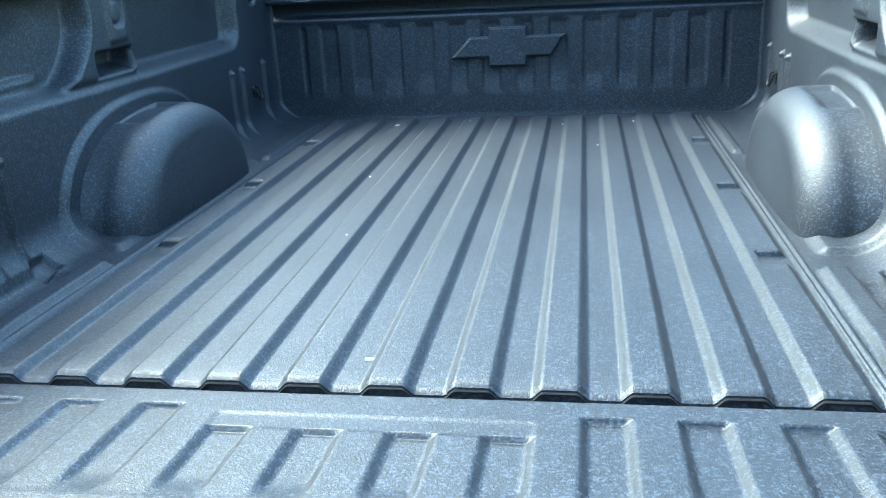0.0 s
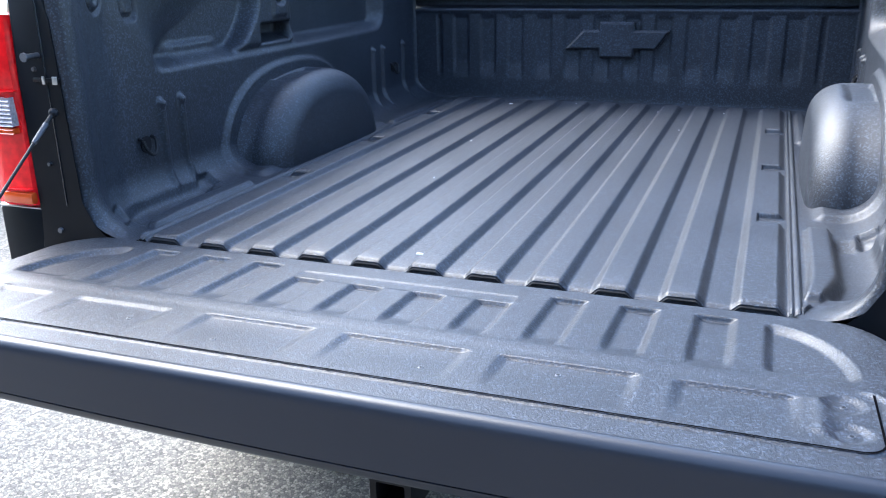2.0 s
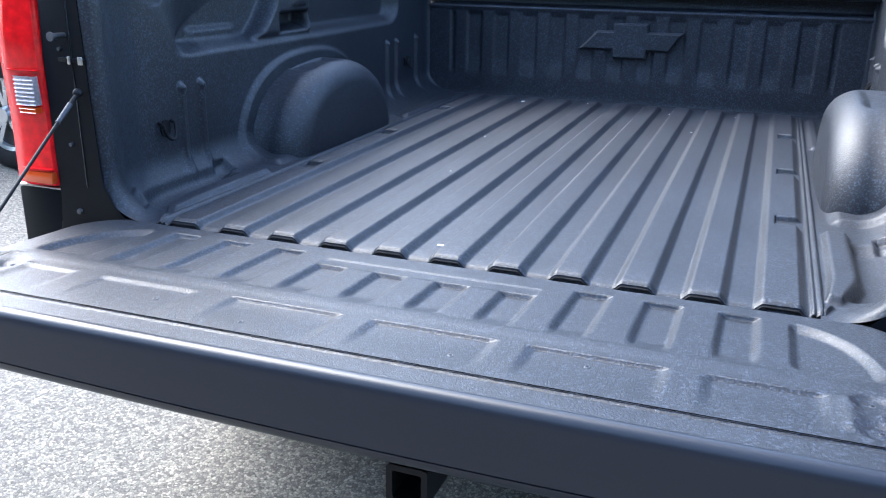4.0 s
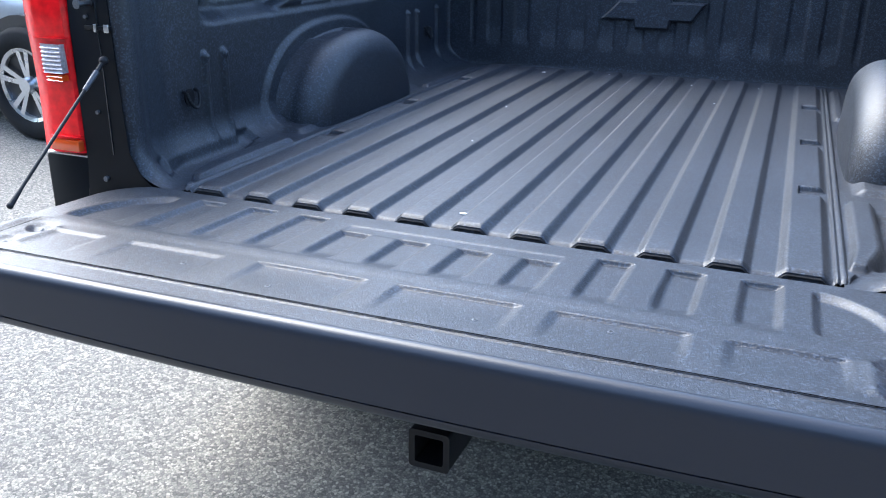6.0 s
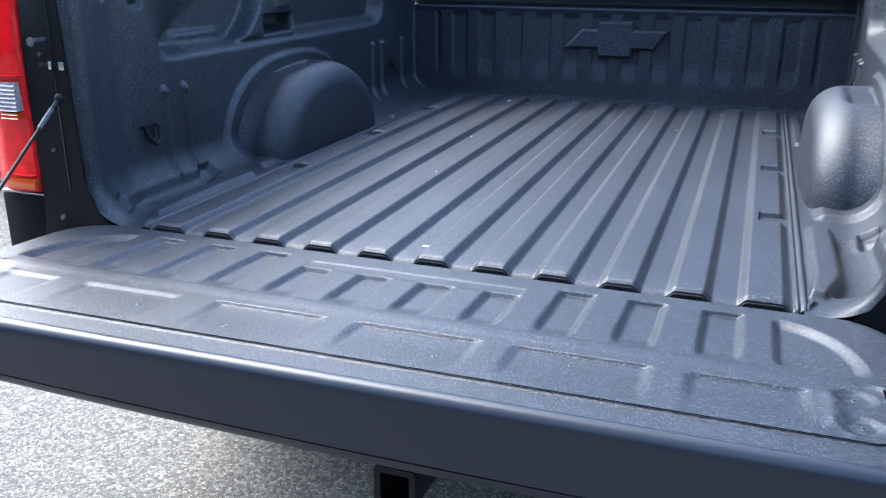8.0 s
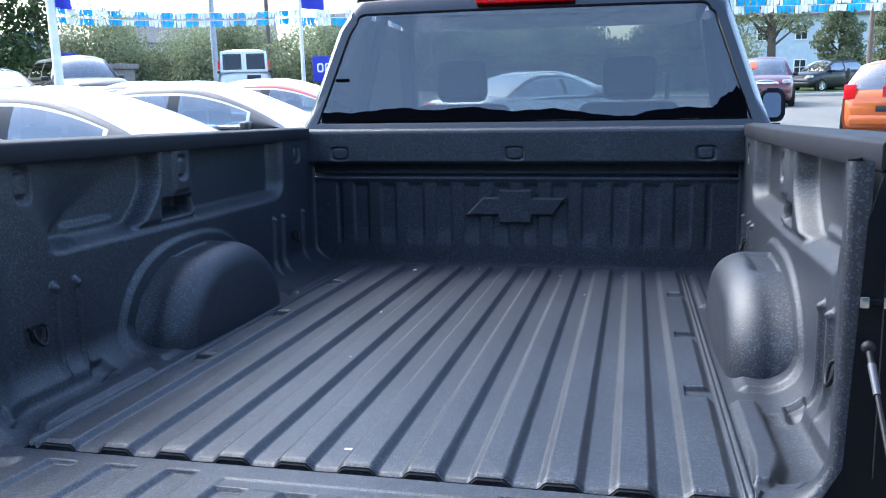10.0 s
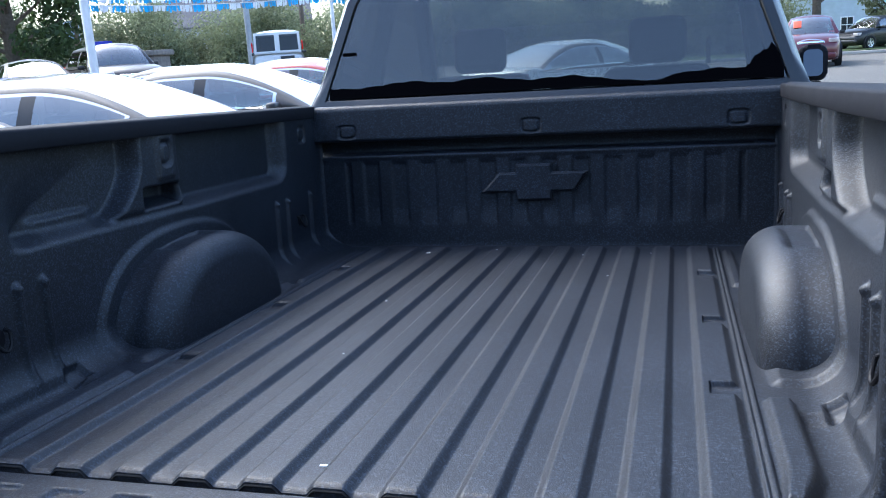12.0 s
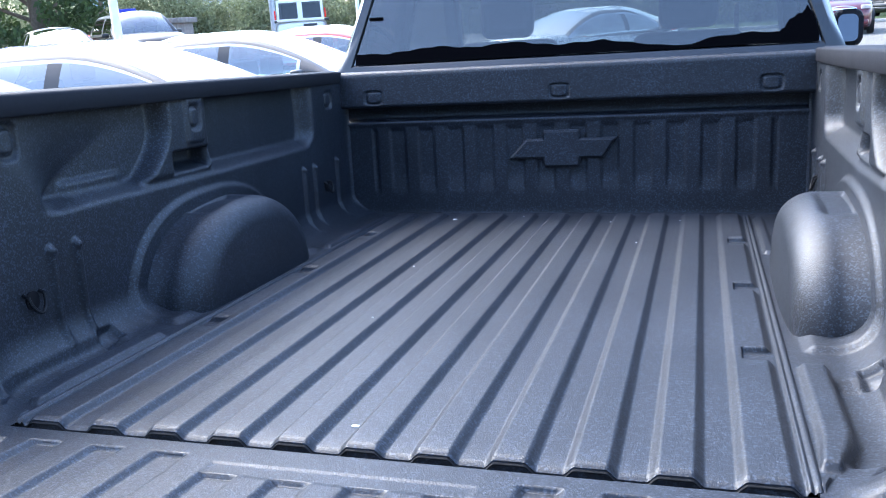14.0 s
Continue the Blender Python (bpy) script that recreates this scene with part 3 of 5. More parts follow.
sheet("bed_header", np.arange(-0.868, 0.8681, 0.0045), ts, header_shape, LINER, truck, "boxed header rail with three oval plugs")


# ---- tailgate ----
def gate_level(y, x=0.0):
    """Top of the open gate: it rises a little rearwards, and one end is lowered to fit the camera's view."""
    return 0.872 + 0.072 * (-0.03 - y) + (0.006 * x / 0.7 - 0.006) * np.clip((-0.05 - y) / 0.42, 0, 1)


def gate_half(y):
    r = 0.115
    t = np.clip((y + 0.013 + r) / r, 0, 1)
    return 0.775 - r + r * np.sqrt(np.maximum(0, 1 - t ** 2)) * 1.0 + 0.0


def gate_relief(x, y):
    d = np.zeros_like(x)
    ax = np.abs(x)
    # row of pockets nearest the bed; the four middle ones are short
    for c in (0.0575, 0.1725, 0.2870, 0.4020, 0.5190):
        top = -0.117 if c < 0.2 else -0.064
        across = smooth(0.034, 0.019, np.abs(ax - c))
        d -= 0.0095 * across * smooth(top, top - 0.0042, y) * smooth(-0.285, -0.225, y)
    # wide corner pockets with a curved outer end
    r = np.hypot(ax - 0.585, (y + 0.262) * 0.64)
    d -= 0.0110 * smooth(0.588, 0.604, ax) * smooth(0.128, 0.112, r) * smooth(-0.272, -0.235, y)
    # shallow long trough between the middle pockets and the hinge edge
    d -= 0.002 * smooth(0.207, 0.196, ax) * smooth(-0.080, -0.088, y) * smooth(-0.128, -0.114, y)
    # low ridge across the gate
    d += 0.0012 * smooth(-0.272, -0.288, y) * smooth(-0.322, -0.298, y) * smooth(0.735, 0.70, ax)
    # second row, wide pockets
    for a, b in ((-0.70, -0.545), (-0.485, -0.300), (-0.232, -0.045), (0.010, 0.200), (0.250, 0.435), (0.485, 0.628)):
        d -= (0.0034 if b < -0.2 else 0.0056) * smooth(a - 0.006, a + 0.012, x) * smooth(b + 0.010, b - 0.010, x) * smooth(-0.3345, -0.350 if b < -0.2 else -0.3385, y) * smooth(-0.470, -0.350, y)
    # sunken ends with the corner screws
    for yy in (-0.341, -0.420):
        rr = np.hypot(ax - 0.683, (y - yy))
        d -= 0.005 * smooth(0.030, 0.014, rr)
    d += 0.004 * np.exp(-((ax - 0.655) / 0.012) ** 2) * smooth(-0.325, -0.34, y) * smooth(-0.44, -0.425, y)
    # joint of the access panel
    q = np.maximum(np.abs(ax) - 0.690, 0) ** 2 + np.maximum(-(y + 0.438), 0) ** 2
    edge = np.where(y > -0.438, ax - 0.718, np.sqrt(q) - 0.028)
    d -= 0.003 * smooth(0.0, 0.006, edge) * smooth(-0.40, -0.43, y)
    # ridge outside the joint at both ends
    d += 0.005 * np.exp(-((ax - 0.742 + 0.03 * smooth(-0.33, -0.29, y)) / 0.012) ** 2) * smooth(-0.29, -0.305, y) * smooth(-0.44, -0.40, y)
    return d


def gate_shape(u, v):
    y = v
    half = gate_half(y)
    x = u * half
    z = gate_level(y, x) + gate_relief(x, y)
    lip = np.clip((half - np.abs(x)) / 0.016, 0, 1)
    front = np.clip((-0.013 - y) / 0.016, 0, 1)
    z = z - 0.016 * (1 - np.sqrt(1 - (1 - lip) ** 2)) - 0.022 * (1 - np.sqrt(1 - (1 - front) ** 2))
    return x, y, z


gate_u = np.concatenate([[-1, -0.9985, -0.995, -0.99], np.linspace(-0.985, 0.985, 520), [0.99, 0.995, 0.9985, 1]])
gate_v = np.concatenate([[-0.013, -0.0135, -0.015, -0.019], np.arange(-0.022, -0.519, -0.002)])
tailgate = sheet("tailgate", gate_u, gate_v, gate_shape, LINER, truck, "open tailgate with pressed pockets under charcoal liner", flip=True)
# dark joint round the lower side of the access panel
path = [(-0.718, -0.31), (-0.718, -0.438)] + [(-0.690 - 0.028 * math.cos(a), -0.438 - 0.028 * math.sin(a)) for a in np.linspace(0.1, math.pi / 2, 8)]
path = path + [(x, -0.466) for x in np.linspace(-0.66, 0.66, 67)] + [(-a, b) for a, b in reversed(path)]
verts, faces = [], []
for i, p in enumerate(path):
    a, b = Vector(path[max(0, i - 1)]), Vector(path[min(len(path) - 1, i + 1)])
    t = (b - a).normalized() * 0.0015
    for e in (-1, 1):
        q = (p[0] - e * t.y, p[1] + e * t.x)
        verts.append((q[0], q[1], float(gate_level(q[1], p[0]) + gate_relief(np.array([p[0]]), np.array([p[1]]))[0]) + 0.0012))
faces = [(2 * i, 2 * i + 2, 2 * i + 3, 2 * i + 1) for i in range(len(path) - 1)]
mesh_object("panel_joint", verts, faces, MATTE_BLACK, tailgate, "dark joint round the access panel")
# frame under the skin
bm = bmesh.new()
ys = np.linspace(-0.030, -0.500, 16)
outline = [(float(gate_half(y)) - 0.004, float(y)) for y in ys]
outline = outline + [(-a, b) for a, b in reversed(outline)]
top = [bm.verts.new((a, b, gate_level(b, a) - 0.014)) for a, b in outline]
low = [bm.verts.new((a, b, gate_level(b, a) - 0.095 + 0.05 * (b > -0.1))) for a, b in outline]
for i in range(len(outline)):
    j = (i + 1) % len(outline)
    bm.faces.new((top[i], top[j], low[j], low[i]))
bm.faces.new(low)
part("gate_frame", bm, PAINT, tailgate, "black painted outer skin of the gate")
# rear edge: rolled cap and lower strip with a joint between; its lower side bows down in the middle
def gate_edge(name, section, half, label=""):
    xs_ = np.concatenate([[-half, -half + 0.004], np.linspace(-half + 0.012, half - 0.012, 31), [half - 0.004, half]])
    verts = []
    for x in xs_:
        pull = 0.006 * max(0.0, (abs(x) - half + 0.012) / 0.012) ** 2
        for y, z, w in section:
            lift = float(gate_level(-0.52, x) - gate_level(-0.52, 0)) * (1 - w) + 0.014 * w * (x / half) ** 2
            verts.append((x, y + pull, z + lift))
    m = len(section)
    faces = [(i * m + j, i * m + (j + 1) % m, (i + 1) * m + (j + 1) % m, (i + 1) * m + j) for i in range(len(xs_) - 1) for j in range(m)]
    faces += [tuple(range(m))[::-1], tuple(range((len(xs_) - 1) * m, len(xs_) * m))]
    ob = mesh_object(name, verts, faces, GATE_PAINT, tailgate, label)
    ob.data.set_sharp_from_angle(angle=radians(38))
    return ob


e = float(gate_level(-0.52))
gate_edge("edge_cap", [(-0.505, e - 0.010, 0), (-0.5145, e - 0.0025, 0), (-0.519, e - 0.0012, 0), (-0.5245, e - 0.0016, 0), (-0.5285, e - 0.0032, 0), (-0.5318, e - 0.0062, 0), (-0.5340, e - 0.0102, 0), (-0.5353, e - 0.0150, 0), (-0.5359, e - 0.0200, 0), (-0.536, e - 0.026, 0.1), (-0.5361, e - 0.060, 0.5), (-0.5355, 0.8055, 1), (-0.530, 0.805, 1), (-0.500, 0.805, 1)], 0.775, "smooth dark grey cap along the gate edge")
gate_edge("edge_strip", [(-0.500, 0.8035, 1), (-0.530, 0.8035, 1), (-0.5352, 0.803, 1), (-0.533, 0.794, 1), (-0.526, 0.786, 1), (-0.505, 0.782, 1), (-0.480, 0.784, 1)], 0.773)
for sx, sy in ((-0.338, -0.392), (-0.161, -0.424), (0.161, -0.412), (0.338, -0.367), (0.683, -0.341), (0.686, -0.420), (-0.683, -0.341), (-0.686, -0.420)):
    zz = float(gate_level(sy, sx) + gate_relief(np.array([sx]), np.array([sy]))[0])
    bm = bmesh.new()
    tube(bm, (sx, sy, zz - 0.002), (sx, sy, zz + 0.0012), 0.0052, 0.0040, 14)
    screw = part("screw", bm, SCREW, tailgate, "small bright screw")
    bm = bmesh.new()
    tube(bm, (sx, sy, zz + 0.0010), (sx, sy, zz + 0.0016), 0.0026, sides=6)
    part("screw_recess", bm, DARK_STEEL, screw)

# ---- bumper and hitch ----
bm = bmesh.new()
prism(bm, [(0.0, 0.70), (-0.11, 0.70), (-0.135, 0.685), (-0.14, 0.60), (-0.13, 0.565), (-0.09, 0.55), (0.0, 0.56)], "x", -0.98, 0.98, 0.02)
bumper = part("bumper", bm, PLASTIC, truck, "black rear bumper under the tailgate")
bm = bmesh.new()
box(bm, -0.16, 0.16, -0.150, -0.138, 0.575, 0.675, 0.006)
part("plate_recess", bm, PLASTIC, bumper)
for xx in (-0.09, 0.09):
    bm = bmesh.new()
    tube(bm, (xx, -0.15, 0.66), (xx, -0.158, 0.66), 0.007, sides=8)
    part("bolt", bm, STEEL, bumper)
bm = bmesh.new()
outer, inner = round_rect(0, 0.50, 0.040, 0.040, 0.008), round_rect(0, 0.50, 0.028, 0.028, 0.004)
k = len(outer)
rings = [[bm.verts.new((a, y, b)) for a, b in pts] for pts, y in ((outer, 0.15), (outer, -0.185), (inner, -0.185), (inner, 0.10))]
for a, b in zip(rings, rings[1:]):
    for i in range(k):
        bm.faces.new((a[i], a[(i + 1) % k], b[(i + 1) % k], b[i]))
bm.faces.new(rings[-1])
hitch = part("hitch_receiver", bm, DARK_STEEL, truck, "square black steel hitch receiver")
bm = bmesh.new()
prism(bm, [(-0.12, 0.53), (0.02, 0.53), (0.10, 0.60), (-0.02, 0.60)], "x", 0.040, 0.052, 0.002)
prism(bm, [(-0.12, 0.53), (0.02, 0.53), (0.10, 0.60), (-0.02, 0.60)], "x", -0.052, -0.040, 0.002)
part("gusset", bm, DARK_STEEL, hitch)
bm = bmesh.new()
box(bm, -0.55, 0.55, 0.02, 0.09, 0.49, 0.56, 0.008)
part("cross_tube", bm, DARK_STEEL, hitch)

# ---- cab ----
GLASS_LOW, GLASS_TOP = (2.185, 1.440), (2.300, 1.895)


def back_point(x, z):
    t = (z - GLASS_LOW[1]) / (GLASS_TOP[1] - GLASS_LOW[1])
    return (x, GLASS_LOW[0] + (GLASS_TOP[0] - GLASS_LOW[0]) * t + 0.05 * (x / 0.9) ** 2, z)


def cab_back():
    """Back of the cab: a frame round the glass, with the pillars and the roof edge."""
    def ring(hw_low, hw_top, z0, z1, r, n=10):
        pts = []
        def hw(z):
            return hw_low + (hw_top - hw_low) * (z - 1.44) / (1.895 - 1.44)
        for i in range(n + 1):
            t = i / n
            pts.append((-hw(z0) * (1 - t) + hw(z0) * t, z0))
        for i in range(1, n + 1):
            z = z0 + (z1 - r - z0) * i / n
            pts.append((hw(z), z))
        for i in range(1, 7):
            a = radians(90 * i / 6)
            pts.append((hw(z1) - r + r * math.cos(a), z1 - r + r * math.sin(a)))
        for i in range(1, n + 1):
            t = i / n
            pts.append(((hw(z1) - r) * (1 - 2 * t), z1))
        for i in range(1, 7):
            a = radians(90 + 90 * i / 6)
            pts.append((-(hw(z1) - r) + r * math.cos(a), z1 - r + r * math.sin(a)))
        for i in range(1, n):
            z = z1 - r + (z0 - z1 + r) * i / n
            pts.append((-hw(z), z))
        return pts
    inner = ring(0.887, 0.733, 1.440, 1.892, 0.038)
    edge = ring(0.897, 0.744, 1.430, 1.903, 0.043)
    outer = ring(0.960, 0.809, 1.20, 1.985, 0.075)
    bm = bmesh.new()
    a = [bm.verts.new((p[0], back_point(*p)[1] + 0.006, p[1])) for p in inner]
    b = [bm.verts.new((p[0], back_point(*p)[1] - 0.004, p[1])) for p in edge]
    mids = [((p[0] + 1.3 * q[0]) / 2.3, (p[1] + 1.3 * q[1]) / 2.3) for p, q in zip(edge, outer)]
    mid = [bm.verts.new((p[0], back_point(*p)[1] - 0.003, p[1])) for p in mids]
    c = [bm.verts.new((p[0], back_point(*p)[1] + (0.034 if p[1] > 1.45 else 0.0), p[1])) for p in outer]
    d = [bm.verts.new((p[0] * 1.004, back_point(*p)[1] + 0.35, p[1] + 0.012)) for p in outer]
    for r0, r1 in ((a, b), (b, mid), (mid, c), (c, d)):
        for i in range(len(r0)):
            j = (i + 1) % len(r0)
            bm.faces.new((r0[i], r0[j], r1[j], r1[i]))
    return bm, inner


bm, ring_in = cab_back()
cab = part("cab", bm, PAINT, truck, "black cab with tinted rear window")
bm = bmesh.new()
bm.faces.new([bm.verts.new(back_point(*p)) for p in ring_in])
rear_window = part("rear_window", bm, TINTED, cab, "dark tinted rear window")
# reflection of trees at the foot of the glass, put in as a black strip with an uneven upper edge
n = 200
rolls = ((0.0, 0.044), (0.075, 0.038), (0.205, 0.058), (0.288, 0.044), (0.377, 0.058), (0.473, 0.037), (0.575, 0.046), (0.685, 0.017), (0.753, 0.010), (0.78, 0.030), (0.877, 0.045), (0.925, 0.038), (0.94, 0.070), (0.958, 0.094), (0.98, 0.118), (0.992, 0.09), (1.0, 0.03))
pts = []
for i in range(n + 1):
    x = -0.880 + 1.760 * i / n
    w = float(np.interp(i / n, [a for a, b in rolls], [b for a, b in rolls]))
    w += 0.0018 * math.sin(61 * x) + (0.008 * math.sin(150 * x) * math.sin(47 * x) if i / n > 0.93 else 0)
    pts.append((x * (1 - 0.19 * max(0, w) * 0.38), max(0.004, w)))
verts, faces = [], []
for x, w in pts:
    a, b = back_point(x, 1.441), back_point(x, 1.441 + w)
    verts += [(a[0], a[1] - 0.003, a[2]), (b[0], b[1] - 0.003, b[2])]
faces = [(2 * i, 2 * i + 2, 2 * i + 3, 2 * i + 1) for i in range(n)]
mesh_object("reflected_trees", verts, faces, MATTE_BLACK, rear_window, "dark tree reflection on the glass, made as a black strip")
bm = bmesh.new()
p = back_point(-0.79, 1.62)
box(bm, p[0] - 0.03, p[0] + 0.03, p[1] - 0.004, p[1] - 0.001, p[2] - 0.006, p[2] + 0.006, 0.001)
part("heater_tab", bm, MATTE_BLACK, rear_window, "dark contact tab on the glass")
bm = bmesh.new()
box(bm, -0.205, 0.205, 2.268, 2.36, 1.918, 1.962, 0.008)
brake = part("brake_light", bm, RED_LENS, cab, "red high brake light over the rear window")
for xx in (-0.115, 0.115):
    bm = bmesh.new()
    box(bm, xx - 0.035, xx + 0.035, 2.264, 2.30, 1.928, 1.956, 0.005)
    part("cargo_lens", bm, CLEAR_LENS, brake)
# rest of the cab: roof, sides, windscreen frame, bonnet, floor
bm = bmesh.new()
prism(bm, [(2.35, 1.998), (2.75, 2.03), (3.15, 2.02), (3.45, 1.965), (3.45, 1.925), (2.35, 1.935)], "x", -0.76, 0.76, 0.05)
part("roof", bm, PAINT, cab)
for k in (-1, 1):
    bm = bmesh.new()
    prism(bm, [(2.2, 1.42), (4.15, 1.38), (4.2, 0.55), (2.2, 0.55)], "x", *sorted((k * 0.96, k * 1.0)), 0.01)
    part("door", bm, PAINT, cab)
    for a, b in (((k * 0.80, 3.42, 1.96), (k * 0.94, 4.10, 1.40)), ((k * 0.80, 2.95, 1.98), (k * 0.95, 2.95, 1.40))):
        bm = bmesh.new()
        tube(bm, a, b, 0.035, sides=8)
        part("pillar", bm, PAINT, cab)
    bm = bmesh.new()
    vs = [bm.verts.new(p) for p in ((k * 0.955, 2.5, 1.42), (k * 0.955, 4.05, 1.42), (k * 0.82, 3.42, 1.93), (k * 0.82, 2.5, 1.93))]
    bm.faces.new(vs)
    part("side_window", bm, PRIVACY, cab)
    # door mirror
    bm = bmesh.new()
    prism(bm, round_rect(k * 1.135, 1.495, 0.062, 0.085, 0.035), "y", 3.36, 3.46, 0.02)
    mirror = part("door_mirror", bm, CAP, cab, "black door mirror housing")
    bm = bmesh.new()
    prism(bm, round_rect(k * 1.130, 1.495, 0.043, 0.062, 0.026), "y", 3.354, 3.358)
    for v in bm.verts:
        v.co.y += 0.14 * (v.co.z - 1.567)
    part("mirror_glass", bm, MIRROR_GLASS, mirror)
    bm = bmesh.new()
    tube(bm, (k * 0.97, 3.45, 1.43), (k * 1.09, 3.43, 1.45), 0.02, sides=8)
    part("mirror_arm", bm, PLASTIC, mirror)
bm = bmesh.new()
bm.faces.new([bm.verts.new(p) for p in ((-0.92, 4.10, 1.40), (0.92, 4.10, 1.40), (0.78, 3.43, 1.945), (-0.78, 3.43, 1.945))])
part("windscreen", bm, CLEAR, cab)
bm = bmesh.new()
prism(bm, [(4.10, 1.38), (4.8, 1.36), (5.25, 1.25), (5.3, 0.55), (4.1, 0.55)], "x", -0.96, 0.96, 0.05)
part("bonnet", bm, PAINT, cab)
bm = bmesh.new()
box(bm, -0.94, 0.94, 2.25, 4.1, 0.55, 0.80, 0.01)
box(bm, -0.90, 0.90, 3.75, 4.08, 0.9, 1.36, 0.06)
part("cab_floor", bm, CLOTH, cab)
for xx in (-0.42, 0.42):
    bm = bmesh.new()
    box(bm, xx - 0.25, xx + 0.25, 3.00, 3.16, 0.85, 1.52, 0.06, 3)
    box(bm, xx - 0.13, xx + 0.13, 3.02, 3.12, 1.53, 1.74, 0.045, 3)
    part("seat", bm, CLOTH, cab, "black cloth front seat with head restraint")
bm = bmesh.new()
box(bm, -0.80, 0.80, 2.33, 2.50, 0.80, 1.43, 0.05, 3)
part("rear_bench", bm, CLOTH, cab)


def wheel(parent, x, y, r, w, spokes=10, rim_mat=None, z=None):
    """Tyre and spoked rim on an axle along x, the face outwards."""
    side = 1 if x > 0 else -1
    z = r if z is None else z
    prof = [(0.62, 0.42), (0.68, 0.50), (0.90, 0.50), (0.97, 0.44), (1.0, 0.30), (1.0, -0.30), (0.97, -0.44), (0.90, -0.5), (0.62, -0.5)]
    n = 36
    verts = [(x + side * b * w, y + a * r * math.cos(2 * math.pi * i / n), z + a * r * math.sin(2 * math.pi * i / n)) for i in range(n) for a, b in prof]
    m = len(prof)
    faces = [(i * m + j, i * m + j + 1, ((i + 1) % n) * m + j + 1, ((i + 1) % n) * m + j) for i in range(n) for j in range(m - 1)]
    tyre = mesh_object("tyre", verts, faces, RUBBER, parent)
    bm = bmesh.new()
    for i in range(n):
        a0, a1 = 2 * math.pi * i / n, 2 * math.pi * (i + 1) / n
        q = [bm.verts.new((x + side * b * w, y + a * r * math.cos(t), z + a * r * math.sin(t))) for a, b, t in ((0.655, 0.46, a0), (0.655, 0.46, a1), (0.58, 0.42, a1), (0.58, 0.42, a0))]
        bm.faces.new(q)
        q = [bm.verts.new((x + side * b * w, y + a * r * math.cos(t), z + a * r * math.sin(t))) for a, b, t in ((0.58, 0.42, a0), (0.58, 0.42, a1), (0.57, -0.3, a1), (0.57, -0.3, a0))]
        bm.faces.new(q)
    for i in range(spokes):
        t = 2 * math.pi * (i // 2) / (spokes // 2) + (0.17 if i % 2 else -0.17) + 0.3
        d = 0.050
        c, s = math.cos(t), math.sin(t)
        q = []
        for rad, wid, out in ((0.12, d * 0.8, 0.40), (0.60, d, 0.44)):
            for e in (-1, 1):
                q.append(bm.verts.new((x + side * out * w, y + r * (rad * c - e * wid * s), z + r * (rad * s + e * wid * c))))
        bm.faces.new((q[0], q[1], q[3], q[2]))
    bmesh.ops.create_cone(bm, cap_ends=True, segments=16, radius1=0.16 * r, radius2=0.13 * r, depth=0.06, matrix=Matrix.Translation((x + side * 0.40 * w, y, z)) @ Matrix.Rotation(math.pi / 2 * side, 4, "Y"))
    part("rim", bm, rim_mat or RIM, tyre, "spoked alloy rim")
    bm = bmesh.new()
    bmesh.ops.create_cone(bm, cap_ends=True, segments=24, radius1=0.54 * r, radius2=0.54 * r, depth=0.02, matrix=Matrix.Translation((x + side * 0.1 * w, y, z)) @ Matrix.Rotation(math.pi / 2, 4, "Y"))
    part("brake_disc", bm, DARK_STEEL, tyre)
    return tyre


RIM = material("silver_alloy", (0.62, 0.63, 0.65), 0.28, metal=0.9, vary=0.08, scale=60)
for xx in (-0.86, 0.86):
    for yy in (0.895, 4.55):
        wheel(truck, xx, yy, 0.39, 0.26, z=0.39 + 0.0506 * (yy + 1))

# ---- other vehicles on the lot ----
def car_paint(name, colour, metal=0.3, coat=1.0):
    return material(name, colour, 0.28, metal=metal, coat=coat, vary=0.05, scale=5)


SILVER = car_paint("silver_paint", (0.36, 0.37, 0.38), 0.4)
WHITE = car_paint("white_paint", (0.66, 0.66, 0.65), 0.0)
PEARL = car_paint("champagne_silver_paint", (0.17, 0.155, 0.15), 0.4)
RED = car_paint("red_paint", (0.32, 0.018, 0.02), 0.2)
MAROON = car_paint("maroon_paint", (0.10, 0.012, 0.022), 0.4)
ORANGE = car_paint("orange_paint", (0.62, 0.13, 0.02), 0.3)
BLUE = car_paint("blue_paint", (0.03, 0.07, 0.40), 0.3)
BLACK = car_paint("black_paint", (0.010, 0.010, 0.012), 0.0, 0.15)
# taupe that puts the shade of side-facing roof rails into their colour
SHADED_RAIL = material("shaded_window_rail", (0.085, 0.076, 0.072), 0.5, vary=0.1, scale=40)
TRIM = material("black_window_trim", (0.02, 0.02, 0.022), 0.4, vary=0.1, scale=50)

